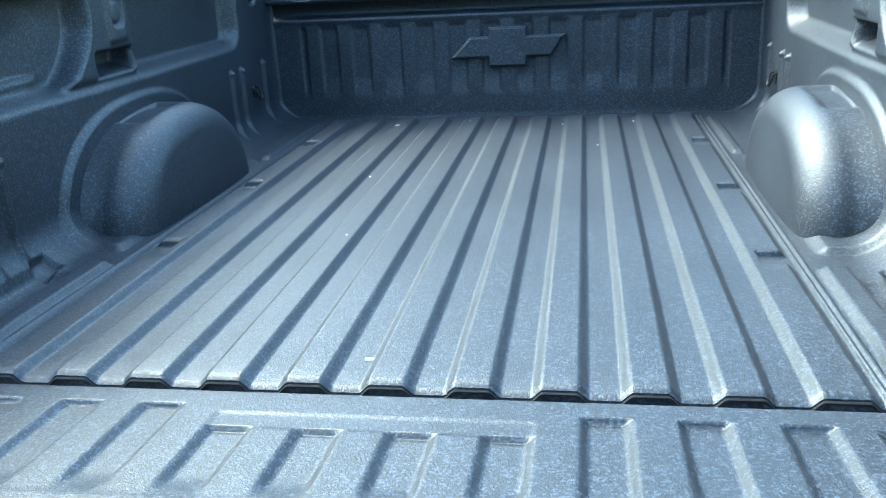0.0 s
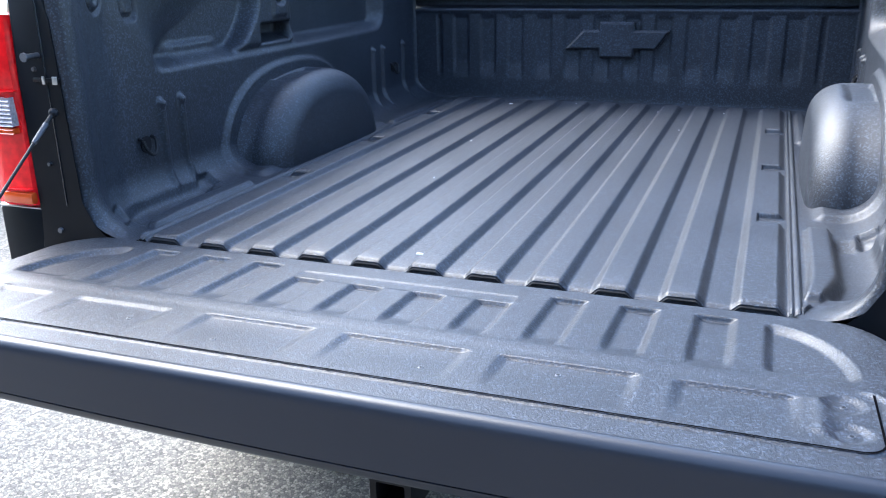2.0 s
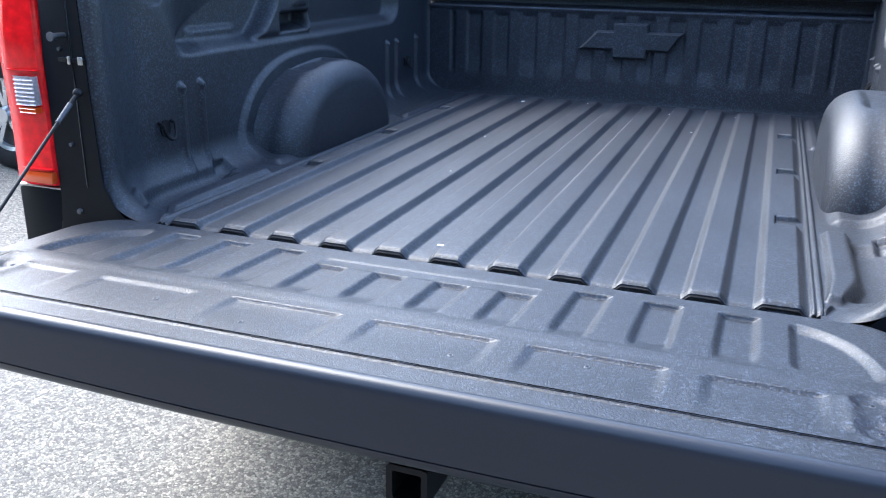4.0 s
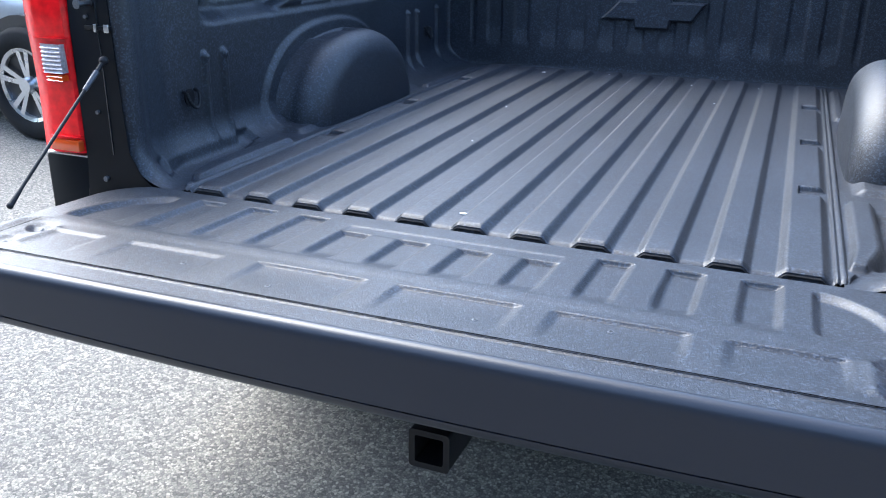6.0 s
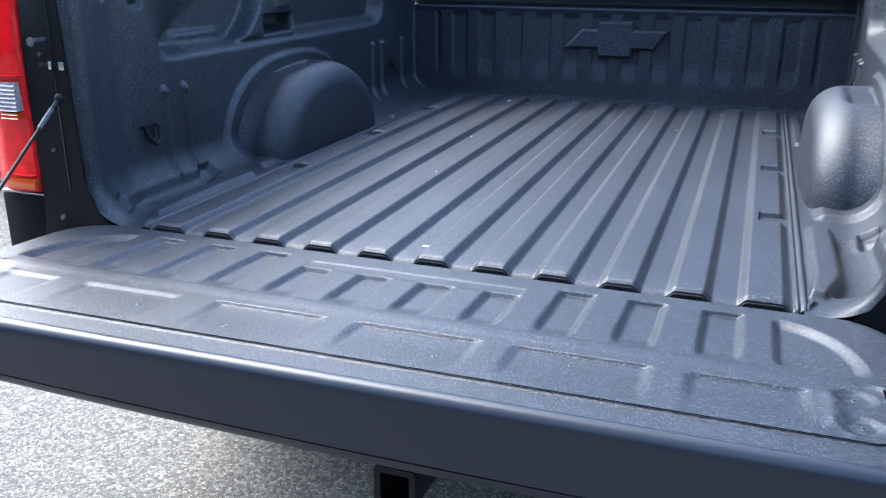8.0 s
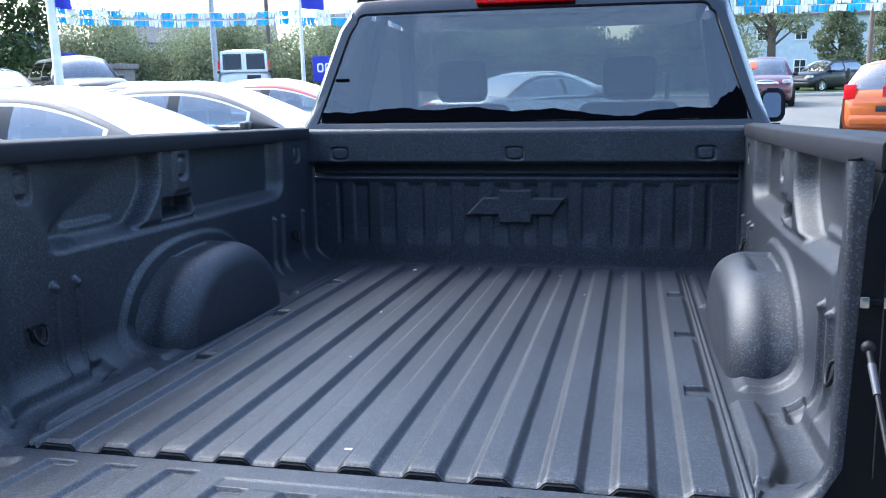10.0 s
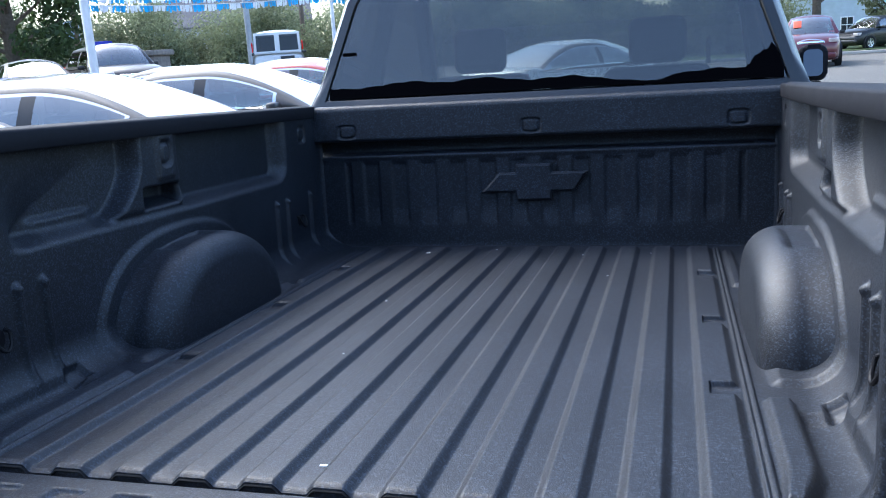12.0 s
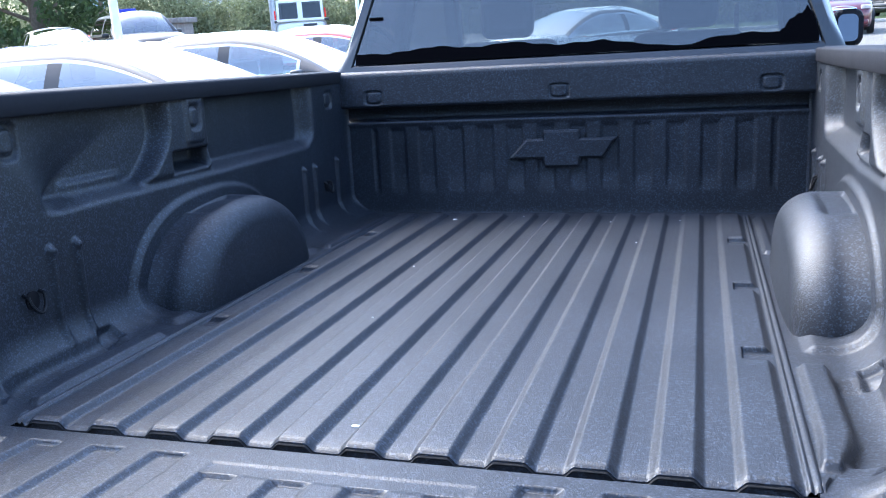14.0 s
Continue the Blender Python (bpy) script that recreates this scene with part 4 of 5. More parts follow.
# length, half width, bonnet and boot height, belt, roof, windscreen foot and head, rear glass head and foot, wheel radius and axles
KINDS = {
    "sedan": dict(L=4.75, w=0.91, hood=0.92, deck=1.00, belt=0.92, roof=1.45, yf0=1.25, yf1=0.20, yr1=-0.75, yr0=-1.85, chrome=True, r=0.335, ax=(1.42, -1.38)),
    "suv": dict(L=4.9, w=0.95, hood=1.12, deck=1.10, belt=1.10, chrome=False, roof=1.76, yf0=1.05, yf1=0.45, yr1=-1.85, yr0=-2.25, r=0.38, ax=(1.48, -1.42)),
    "hatch": dict(L=3.95, w=0.84, hood=0.96, deck=0.98, belt=0.97, chrome=False, roof=1.52, yf0=0.90, yf1=0.30, yr1=-1.35, yr0=-1.78, r=0.31, ax=(1.25, -1.25)),
    "van": dict(L=5.7, w=0.90, hood=1.15, deck=1.18, belt=1.22, roof=2.02, yf0=1.75, yf1=1.20, yr1=-2.66, yr0=-2.80, r=0.37, ax=(1.85, -1.65)),
}


def pane_in(frames, quad, inset, sink, centre):
    """Fill a quad with a frame of its own; give back the corners of the pane inside it."""
    bm = bmesh.new()
    frames.append(bm)
    mid = sum(quad, Vector()) / 4
    away = (quad[1] - quad[0]).cross(quad[3] - quad[0]).normalized()
    if away.dot(mid - centre) < 0:
        away = -away
    inner = []
    for i, p in enumerate(quad):
        a, b = (quad[(i + 1) % 4] - p), (quad[i - 1] - p)
        inner.append(p + a.normalized() * inset + b.normalized() * inset)
    vo, vi = [bm.verts.new(p) for p in quad], [bm.verts.new(p - away * sink) for p in inner]
    for i in range(4):
        j = (i + 1) % 4
        bm.faces.new((vo[i], vo[j], vi[j], vi[i]))
    return [p - away * sink * 0.8 for p in inner]


def van_top(c, car, paint, glass):
    """Upright body of a van with two windows in its back doors."""
    w = c["w"]
    z0, z1, w0 = c["belt"] - 0.01, c["roof"], w * 0.93
    w1 = w * 0.90
    V = Vector
    fl, rl = (w0, c["yf0"]), (w0 * 0.97, c["yr0"])
    ft, rt = (w1, c["yf1"]), (w1 * 0.98, c["yr1"])
    centre = V((0, (c["yf0"] + c["yr0"]) / 2, z0))
    frames, panes = [], []
    zr = z1 - 0.10
    panes.append(("windscreen", pane_in(frames, [V((-fl[0], fl[1], z0)), V((fl[0], fl[1], z0)), V((ft[0], ft[1], zr)), V((-ft[0], ft[1], zr))], 0.055, 0.008, centre)))
    for e in (-1, 1):
        q = [V((0, rl[1], z0)), V((e * rl[0], rl[1], z0)), V((e * rt[0], rt[1], zr)), V((0, rt[1], zr))]
        panes.append(("rear_window", pane_in(frames, q, 0.085, 0.01, centre)))
    cuts = 3
    for e in (-1, 1):
        for i in range(cuts):
            t0, t1 = i / cuts, (i + 1) / cuts
            lo = [fl[1] + (rl[1] - fl[1]) * t for t in (t0, t1)]
            hi = [ft[1] + (rt[1] - ft[1]) * t for t in (t0, t1)]
            wl = [fl[0] + (rl[0] - fl[0]) * t for t in (t0, t1)]
            wh = [ft[0] + (rt[0] - ft[0]) * t for t in (t0, t1)]
            q = [V((e * wl[0], lo[0], z0)), V((e * wl[1], lo[1], z0)), V((e * wh[1], hi[1], zr)), V((e * wh[0], hi[0], zr))]
            if i:
                bm = bmesh.new()
                bm.faces.new([bm.verts.new(p) for p in q])
                frames.append(bm)
            else:
                panes.append(("side_window", pane_in(frames, q, 0.030, 0.006, centre)))
    for bm in frames:
        part("window_frame", bm, paint, car, soft=False)
    xs_, ys_ = np.linspace(-1, 1, 13), np.linspace(0, 1, 14)
    def roof_shape(u, t):
        ww = w1
        y = c["yf1"] + (c["yr1"] - c["yf1"]) * t
        edge = np.minimum(1, np.minimum(t, 1 - t) * 3.2)
        return u * ww, y, zr + (z1 - zr) * (1 - np.abs(u) ** 2.6) * np.sqrt(edge * (2 - edge))
    sheet("roof", xs_, ys_, roof_shape, paint, car, flip=True)
    for nm, q in panes:
        mesh_object(nm, q, [(0, 1, 2, 3)], glass or CLEAR, car, flat=True)


def canopy(c, car, paint, glass):
    """Arched roof of a car in one sweep from windscreen to rear glass, cut into roof, rails, panes and bright trim."""
    yf, yr, z0, z1, w0 = c["yf0"], c["yr0"], c["belt"] - 0.01, c["roof"], c["w"] * 0.94
    half, mid = (yf - yr) / 2, (yf + yr) / 2
    sf, sr = (yf - c["yf1"]) / (yf - yr), (yf - c["yr1"]) / (yf - yr)
    pil = (sf + sr) / 2 - 0.07
    tip = 0.135 if c["chrome"] else 0.12
    ss = np.unique(np.round(np.concatenate([np.linspace(0, 1, 45), [0.02, tip - 0.012, tip, sf - 0.02, sr + 0.02, pil - 0.022, pil + 0.022, 0.90, 0.975]]), 4))
    side_q = [0.62, 0.65, 0.672, 0.70, 0.76, 0.84, 0.91, 0.945, 0.965, 1.0]
    roof_q = [0, 0.1, 0.2, 0.3, 0.4, 0.48, 0.545, 0.58]
    qs = np.array([-q for q in reversed(side_q)] + [-q for q in reversed(roof_q[1:])] + roof_q + side_q)
    s, q = np.meshgrid(ss, qs, indexing="ij")
    # side view: straight screens that round into the roof
    front = np.clip(s / (sf * 1.25), 0, 1)
    rear = np.clip((1 - s) / ((1 - sr) * 1.25), 0, 1)
    up = lambda t: 1 - (1 - t) ** 1.75
    zt = z0 + (z1 - z0) * np.minimum(up(front), up(rear)) * (1 - 0.03 * ((s - 0.45) / 0.5) ** 2)
    crown = 0.10 * (zt - z0) / (z1 - z0)
    rail = zt - crown
    wr = w0 - c["w"] * 0.24 * ((rail - z0) / (z1 - z0 - 0.10)) ** 1.15
    a = np.abs(q)
    t = np.clip(a / 0.62, 0, 1)
    u = np.clip((a - 0.62) / 0.38, 0, 1)
    bow = 0.035 * np.sin(math.pi * u)
    x = np.sign(q) * np.where(a <= 0.62, wr * t, wr + (w0 - wr) * u + bow)
    z = np.where(a <= 0.62, zt - crown * t ** 2.4, rail + (z0 - rail) * u)
    y = yf + (yr - yf) * s + 0.06 * (1 - t ** 2) * (smooth(0.25, 0.0, s) - smooth(0.75, 1.0, s))
    verts = np.stack([x, y, z], -1).reshape(-1, 3)
    nq = len(qs)
    bins = {}
    for i in range(len(ss) - 1):
        sm = (ss[i] + ss[i + 1]) / 2
        for k in range(nq - 1):
            qm = (qs[k] + qs[k + 1]) / 2
            am = abs(qm)
            kind = "roof" if am < 0.545 else ("window_frame", qm > 0)
            if am < 0.545 and sm < sf - 0.02:
                kind = "windscreen"
            elif am < 0.545 and sr + 0.02 < sm:
                kind = "rear_window"
            elif 0.672 < am < 0.945 and tip < sm < 0.90:
                kind = ("side_window", qm > 0, sm > pil) if abs(sm - pil) > 0.022 else ("window_post", qm > 0)
            elif am > 0.65 and am < 0.965 and tip - 0.012 < sm < 0.975:
                kind = ("window_trim", qm > 0) if c["chrome"] else "roof"
            elif am > 0.62:
                kind = ("window_frame", qm > 0)
            n = i * nq + k
            bins.setdefault(kind, []).append((n, n + nq, n + nq + 1, n + 1))
    for kind, faces in bins.items():
        nm = kind if isinstance(kind, str) else kind[0]
        used = sorted({v for f in faces for v in f})
        at = {v: n for n, v in enumerate(used)}
        mat = {"windscreen": glass, "rear_window": glass, "side_window": glass, "window_trim": CHROME, "window_post": TRIM, "window_frame": SHADED_RAIL if c["chrome"] and paint not in (RED, BLUE) else paint}.get(nm, paint)
        mesh_object(nm, verts[used], [tuple(at[v] for v in f) for f in faces], mat, car)


def vehicle(name, kind, paint, place, label, category="car", group="", glass=None, rear=RED_LENS):
    c = KINDS[kind]
    car = new(name)
    tagged(car, label, category, group)
    L, w = c["L"], c["w"]
    h = L / 2
    # lower body lofted along its length
    st = [(-h, 0.80, c["deck"] - 0.22, 0.34), (-h + 0.06, 0.92, c["deck"] - 0.06, 0.26), (-h + 0.35, 0.985, c["deck"], 0.21), (c["yr0"], 1.0, max(c["deck"], c["belt"]), 0.19), (0, 1.0, c["belt"], 0.19),
          (c["yf0"], 1.0, max(c["belt"], c["hood"]), 0.19), (h - 0.75, 0.985, c["hood"] - 0.04, 0.20), (h - 0.25, 0.93, c["hood"] - 0.14, 0.22), (h - 0.06, 0.84, c["hood"] - 0.27, 0.26), (h, 0.74, c["hood"] - 0.36, 0.32)]
    verts, faces = [], []
    for y, f, zt, zb in st:
        half = w * f
        ring = [(0, zt + 0.025), (half * 0.55, zt + 0.018), (half * 0.86, zt - 0.006), (half * 0.95, zt - 0.05), (half * 0.995, zt - 0.17), (half, zt - 0.30), (half * 0.99, zb + 0.18), (half * 0.95, zb + 0.03), (half * 0.85, zb)]
        ring = ring + [(-a, b) for a, b in reversed(ring[1:])]
        verts += [(a, y, b) for a, b in ring]
    m = 17
    for s in range(len(st) - 1):
        faces += [(s * m + i, s * m + (i + 1) % m, (s + 1) * m + (i + 1) % m, (s + 1) * m + i) for i in range(m)]
    faces += [tuple(range(m))[::-1], tuple(range((len(st) - 1) * m, len(st) * m))]
    body = mesh_object("body", verts, faces, paint, car)
    bm = bmesh.new()
    bm.from_mesh(body.data)
    bmesh.ops.recalc_face_normals(bm, faces=bm.faces)
    bm.to_mesh(body.data)
    bm.free()
    # roof, pillars and glass
    z0 = c["belt"] - 0.01
    if kind == "van":
        van_top(c, car, paint, glass)
    else:
        canopy(c, car, paint, glass or CLEAR)
    # seats seen through the glass
    if kind != "van":
        for yy in (0.05, -0.95):
            for e in (-1, 1):
                bm = bmesh.new()
                box(bm, e * 0.38 - 0.22, e * 0.38 + 0.22, yy - 0.10, yy + 0.06, 0.5, z0 + 0.20, 0.05)
                box(bm, e * 0.38 - 0.12, e * 0.38 + 0.12, yy - 0.12, yy - 0.02, z0 + 0.22, z0 + 0.38, 0.03)
                part("seat", bm, CLOTH, car)
    for e in (-1, 1):
        for yy in c["ax"]:
            bm = bmesh.new()
            bmesh.ops.create_cone(bm, cap_ends=True, segments=32, radius1=c["r"] * 1.13, radius2=c["r"] * 1.13, depth=0.16, matrix=Matrix.Translation((e * (w - 0.066), yy, c["r"] + 0.02)) @ Matrix.Rotation(math.pi / 2, 4, "Y"))
            part("wheel_arch", bm, TRIM, car)
            wheel(car, e * (w - 0.050), yy, c["r"], 0.21)
        bm = bmesh.new()
        box(bm, *sorted((e * w * 0.58, e * w * 0.90)), h - 0.30, h - 0.02, c["hood"] - 0.30, c["hood"] - 0.17, 0.03)
        part("headlight", bm, CLEAR_LENS, car)
        bm = bmesh.new()
        if kind == "van":
            box(bm, *sorted((e * w * 0.93, e * w * 0.985)), -h, -h + 0.16, 1.28, 1.60, 0.02)
        elif kind == "sedan":
            box(bm, *sorted((e * w * 0.56, e * w * 0.955)), -h + 0.0, -h + 0.22, c["deck"] - 0.26, c["deck"] - 0.10, 0.03)
        else:
            box(bm, *sorted((e * w * 0.72, e * w * 0.965)), -h + 0.01, -h + 0.25, c["deck"] - 0.20, c["deck"] + 0.08, 0.03)
        part("tail_light", bm, rear, car)
        bm = bmesh.new()
        box(bm, *sorted((e * (w * 0.98), e * (w + 0.17))), c["yf0"] - 0.42, c["yf0"] - 0.30, c["belt"] - 0.03, c["belt"] + 0.08, 0.035, 3)
        part("door_mirror", bm, TRIM, car)
    bm = bmesh.new()
    box(bm, -w * 0.45, w * 0.45, h - 0.10, h - 0.015, c["hood"] - 0.40, c["hood"] - 0.24, 0.02)
    part("grille", bm, CHROME if kind == "suv" else TRIM, car)
    bm = bmesh.new()
    plate_x, plate_z = (0.32, 0.90) if kind == "van" else (0.0, 0.55)
    box(bm, plate_x - 0.24, plate_x + 0.24, -h - 0.012, -h + 0.1, plate_z, plate_z + (0.20 if kind == "van" else 0.12), 0.008)
    part("plate_panel", bm, TRIM, car)
    for e, hh in ((1, h), (-1, -h)):
        bm = bmesh.new()
        box(bm, -w * 0.84, w * 0.84, *sorted((hh - e * 0.2, hh + e * 0.03)), 0.30, 0.50, 0.06)
        part("bumper", bm, paint if kind != "van" else TRIM, car)
    car.matrix_world = place
    return car


ROW = "row of parked cars beside the truck"
vehicle("parked_sedan", "sedan", SILVER, pose(-4.96, 3.36, 0, 0, 0, -93), "silver sedan with spoked alloy wheels parked beside the truck", group=ROW)
vehicle("parked_sedan", "sedan", PEARL, pose(-4.6, 5.6, 0, 0, 0, -85), "pale silver sedan with window frames coloured dark for shade parked on asphalt", group=ROW)
vehicle("parked_sedan", "sedan", PEARL, pose(-4.7, 8.45, 0, 0, 0, -85), "champagne silver sedan with roof edges coloured dark for shade in the row", group=ROW)
vehicle("parked_sedan", "sedan", RED, pose(-4.9, 11.4, 0, 0, 0, -85), "red sedan parked farther along the row", group=ROW)
vehicle("parked_sedan", "sedan", WHITE, pose(-9.0, 14.6, 0, 0, 0, -85), "white sedan parked in the second row", group=ROW)
vehicle("parked_sedan", "sedan", BLUE, pose(-9.8, 10.8, 0, 0, 0, -85), "blue sedan parked in the second row", group=ROW)
vehicle("silver_car", "sedan", SILVER, pose(-17.0, 19.6, rise(-17.0, 19.6), 0, 0, -132), "silver car parked near the hedge of trees")
vehicle("dark_suv", "suv", BLACK, pose(-15.4, 21.1, rise(-15.4, 21.1), 0, 0, -131), "black sport utility vehicle parked under trees", "suv")
vehicle("cargo_van", "van", WHITE, pose(-14.1, 29.5, rise(-14.1, 29.5), 0, 0, 25), "white passenger van seen from its back doors", "van", glass=VAN_GLASS)
vehicle("orange_hatchback", "hatch", ORANGE, pose(5.75, 18.2, 0, 0, 0, -19), "orange hatchback with its tail towards the truck")
maroon = vehicle("maroon_suv", "suv", MAROON, pose(5.15, 33.0, 0, 0, 0, 173), "maroon sport utility vehicle with chrome grille", "suv")
vehicle("black_car", "hatch", BLACK, pose(9.6, 44.6, 0.12, 0, 0, 128), "black vehicle parked along the far kerb")
vehicle("white_sedan", "sedan", WHITE, pose(-1.55, 16.6, 0, 0, 0, -34), "white sedan parked ahead of the truck")
vehicle("grey_sedan", "sedan", SILVER, pose(-2.4, 24.0, 0, 0, 0, 80), "grey sedan parked beyond the white one")

# orange sheet behind the windscreen and bright grille surround of the maroon vehicle
STICKER = material("orange_red_paper", (0.80, 0.12, 0.06), 0.6, vary=0.05, scale=9)
bm = bmesh.new()
box(bm, 0.30, 0.56, 0.0, 0.006, 0.0, 0.34, 0.002)
bmesh.ops.rotate(bm, cent=(0, 0, 0), matrix=Matrix.Rotation(radians(48), 3, "X"), verts=bm.verts)
bmesh.ops.translate(bm, vec=(0, 0.93, 1.34), verts=bm.verts)
part("window_sheet", bm, STICKER, maroon, "orange-red paper sheet on the windscreen")
bm = bmesh.new()
for sc, y0 in ((1.0, 2.38), (0.86, 2.40)):
    ring = [bm.verts.new((0.46 * sc * math.cos(2 * math.pi * i / 28), y0, 0.80 + 0.155 * sc * math.sin(2 * math.pi * i / 28))) for i in range(28)]
bm.verts.ensure_lookup_table()
for i in range(28):
    j = (i + 1) % 28
    bm.faces.new((bm.verts[i], bm.verts[j], bm.verts[28 + j], bm.verts[28 + i]))
part("grille_surround", bm, CHROME, maroon, "oval chrome grille surround")

# price card on the hatchback's rear panel
sign = new("price_card", bpy.data.meshes.new("price_card"))
bm = bmesh.new()
box(bm, -0.26, 0.26, -0.006, 0.006, -0.10, 0.10, 0.004)
bm.to_mesh(sign.data)
bm.free()
SIGN_RED = material("red_card", (0.45, 0.01, 0.02), 0.5, vary=0.05, scale=20)
sign.data.materials.append(SIGN_RED)
sign.matrix_world = pose(5.75, 18.2, 0, 0, 0, -19) @ pose(0.12, -1.995, 0.93)
tagged(sign, "red card with white year digits on orange car", "sign")


def lettering(text, size, mat, m, parent):
    cu = bpy.data.curves.new("digits", "FONT")
    cu.body, cu.size, cu.extrude, cu.align_x, cu.align_y = text, size, 0.002, "CENTER", "CENTER"
    cu.materials.append(mat)
    ob = new("digits", cu)
    ob.parent = parent
    ob.matrix_local = m
    return ob


WHITE_INK = material("white_ink", (0.85, 0.85, 0.85), 0.5)
lettering("200", 0.19, WHITE_INK, pose(0, -0.008, 0, 90, 0, 0), sign)


# ---- poles, flags, bunting, sign ----
POLE_WHITE = material("white_painted_steel", (0.75, 0.76, 0.78), 0.4, vary=0.08, scale=6)
POLE_GREY = material("galvanised_steel", (0.36, 0.38, 0.42), 0.5, metal=0.4, vary=0.12, scale=8)
WOOD_POLE = material("weathered_pole_wood", (0.16, 0.12, 0.09), 0.85, vary=0.3, scale=20)
FLAG_BLUE = material("blue_flag_cloth", (0.03, 0.04, 0.42), 0.7, vary=0.1, scale=10)
FOIL_BLUE = material("blue_foil", (0.02, 0.38, 0.74), 0.4, vary=0.3, scale=9)
FOIL_WHITE = material("white_foil", (0.8, 0.82, 0.85), 0.4, vary=0.15, scale=9)
CORD = material("white_cord", (0.6, 0.6, 0.6), 0.7)


def pole(name, x, y, r, height, mat, label):
    bm = bmesh.new()
    tube(bm, (0, 0, 0), (0, 0, height), r * 1.1, r * 0.8, 14)
    box(bm, -r * 1.9, r * 1.9, -r * 1.9, r * 1.9, 0, 0.06, 0.01)
    ob = part(name, bm, mat, None)
    ob.location = (x, y, 0)
    return tagged(ob, label, "pole")


pole("light_pole", -12.65, 16.55, 0.10, 8.5, POLE_WHITE, "white painted steel light pole on the lot")
pole("flag_pole", -8.4, 21.1, 0.055, 3.9, POLE_WHITE, "slim white flag pole beside a blue sign")
pole("street_lamp_pole", -17.8, 34.4, 0.13, 10, POLE_GREY, "grey steel street lamp pole before the trees")
pole("utility_pole", -23.9, 30.8, 0.14, 9, WOOD_POLE, "weathered wooden utility pole by the road")
pole("utility_pole", -19.7, 44.6, 0.13, 10, WOOD_POLE, "weathered wooden utility pole among trees")
pole("utility_pole", 7.5, 28.0, 0.075, 9, WOOD_POLE, "tall wooden utility pole near the kerb")


def flag(x, y, z, wide, high, turn, label):
    ob = sheet("flag", np.linspace(0, 1, 12), np.linspace(0, 1, 8), lambda u, v: (u * wide, 0.05 * np.sin(u * 6 + v * 2), (v - 0.5) * high - 0.05 * u), FLAG_BLUE, None)
    ob.matrix_world = pose(x, y, z, 0, 0, turn)
    return tagged(ob, label, "flag")


flag(-12.62, 16.57, 3.42, 0.40, 0.55, 35, "plain blue flag hanging on the light pole")
flag(-8.35, 21.1, 3.55, 0.60, 0.60, 22, "plain blue flag hanging on the flag pole")


def bunting(a, b, sag, step, high, label):
    """A cord hung with alternating blue and white foil pennants cut into fringe."""
    a, b = Vector(a), Vector(b)
    n = int((b - a).length / step)
    pts = [a.lerp(b, i / n) - Vector((0, 0, sag * 4 * (i / n) * (1 - i / n))) for i in range(n + 1)]
    bm = bmesh.new()
    for p, q in zip(pts, pts[1:]):
        tube(bm, p, q, 0.008, sides=5, caps=False)
    cord = part("bunting", bm, CORD, None)
    tagged(cord, label, "bunting")
    rnd = random.Random(n)
    for i, (p, q) in enumerate(zip(pts, pts[1:])):
        verts, faces = [], []
        if rnd.random() < 0.06:
            continue
        for j in range(5):
            s, e = p.lerp(q, 0.03 + 0.185 * j), p.lerp(q, 0.03 + 0.185 * (j + 1) - 0.012)
            sway = Vector((rnd.uniform(-0.03, 0.03), rnd.uniform(-0.05, 0.05), -high * rnd.uniform(0.62, 0.85)))
            k = len(verts)
            verts += [s, e, e + sway, s + sway]
            faces.append((k, k + 1, k + 2, k + 3))
        mesh_object("pennant", verts, faces, FOIL_BLUE if i % 2 == 0 else FOIL_WHITE, cord, flat=True)
    return cord


for dz, sh in ((0.0, 0.0), (0.20, 0.16)):
    bunting((-12.65, 16.55, 2.95 + dz), (-8.4, 21.1, 3.02 + dz), 0.10, 0.30, 0.20, "blue and white foil bunting strung between poles")
    bunting((-8.4, 21.1, 3.02 + dz), (3.4 + sh, 24.9, 3.10 + dz), 0.12, 0.40, 0.28, "blue and white foil bunting crossing behind the cab")
    bunting((3.4 + sh, 24.9, 3.10 + dz), (12.0, 23.0, 3.10 + dz), 0.10, 0.42, 0.26, "blue and white foil bunting towards the street")

bm = bmesh.new()
box(bm, -0.36, 0.36, -0.02, 0.02, 1.32, 1.98, 0.01)
blue_sign = part("lot_sign", bm, FLAG_BLUE, None)
blue_sign.matrix_world = pose(-7.7, 21.0, 0, 0, 0, 22)
tagged(blue_sign, "blue sign board with white marks on a post", "sign")
for xx in (-0.16, 0.05):
    bm = bmesh.new()
    prism(bm, round_rect(xx, 1.68, 0.085, 0.12, 0.06), "y", -0.028, -0.021)
    part("mark", bm, WHITE_INK, blue_sign)
for xx in (-0.16, 0.05):
    bm = bmesh.new()
    prism(bm, round_rect(xx, 1.68, 0.045, 0.08, 0.035), "y", -0.034, -0.029)
    part("mark_gap", bm, FLAG_BLUE, blue_sign)
bm = bmesh.new()
tube(bm, (0.2, 0.03, 0), (0.2, 0.03, 1.4), 0.03, sides=10)
part("post", bm, POLE_WHITE, blue_sign)

# pale board fixed to the wooden pole
PALE_BLUE = material("pale_blue_board", (0.42, 0.52, 0.66), 0.5, vary=0.06, scale=6)
bm = bmesh.new()
box(bm, -0.30, 0.30, -0.015, 0.015, -0.42, 0.42, 0.01)
notice = part("notice_board", bm, PALE_BLUE, None)
notice.matrix_world = pose(-23.98, 30.62, 3.15, 0, 0, 38)
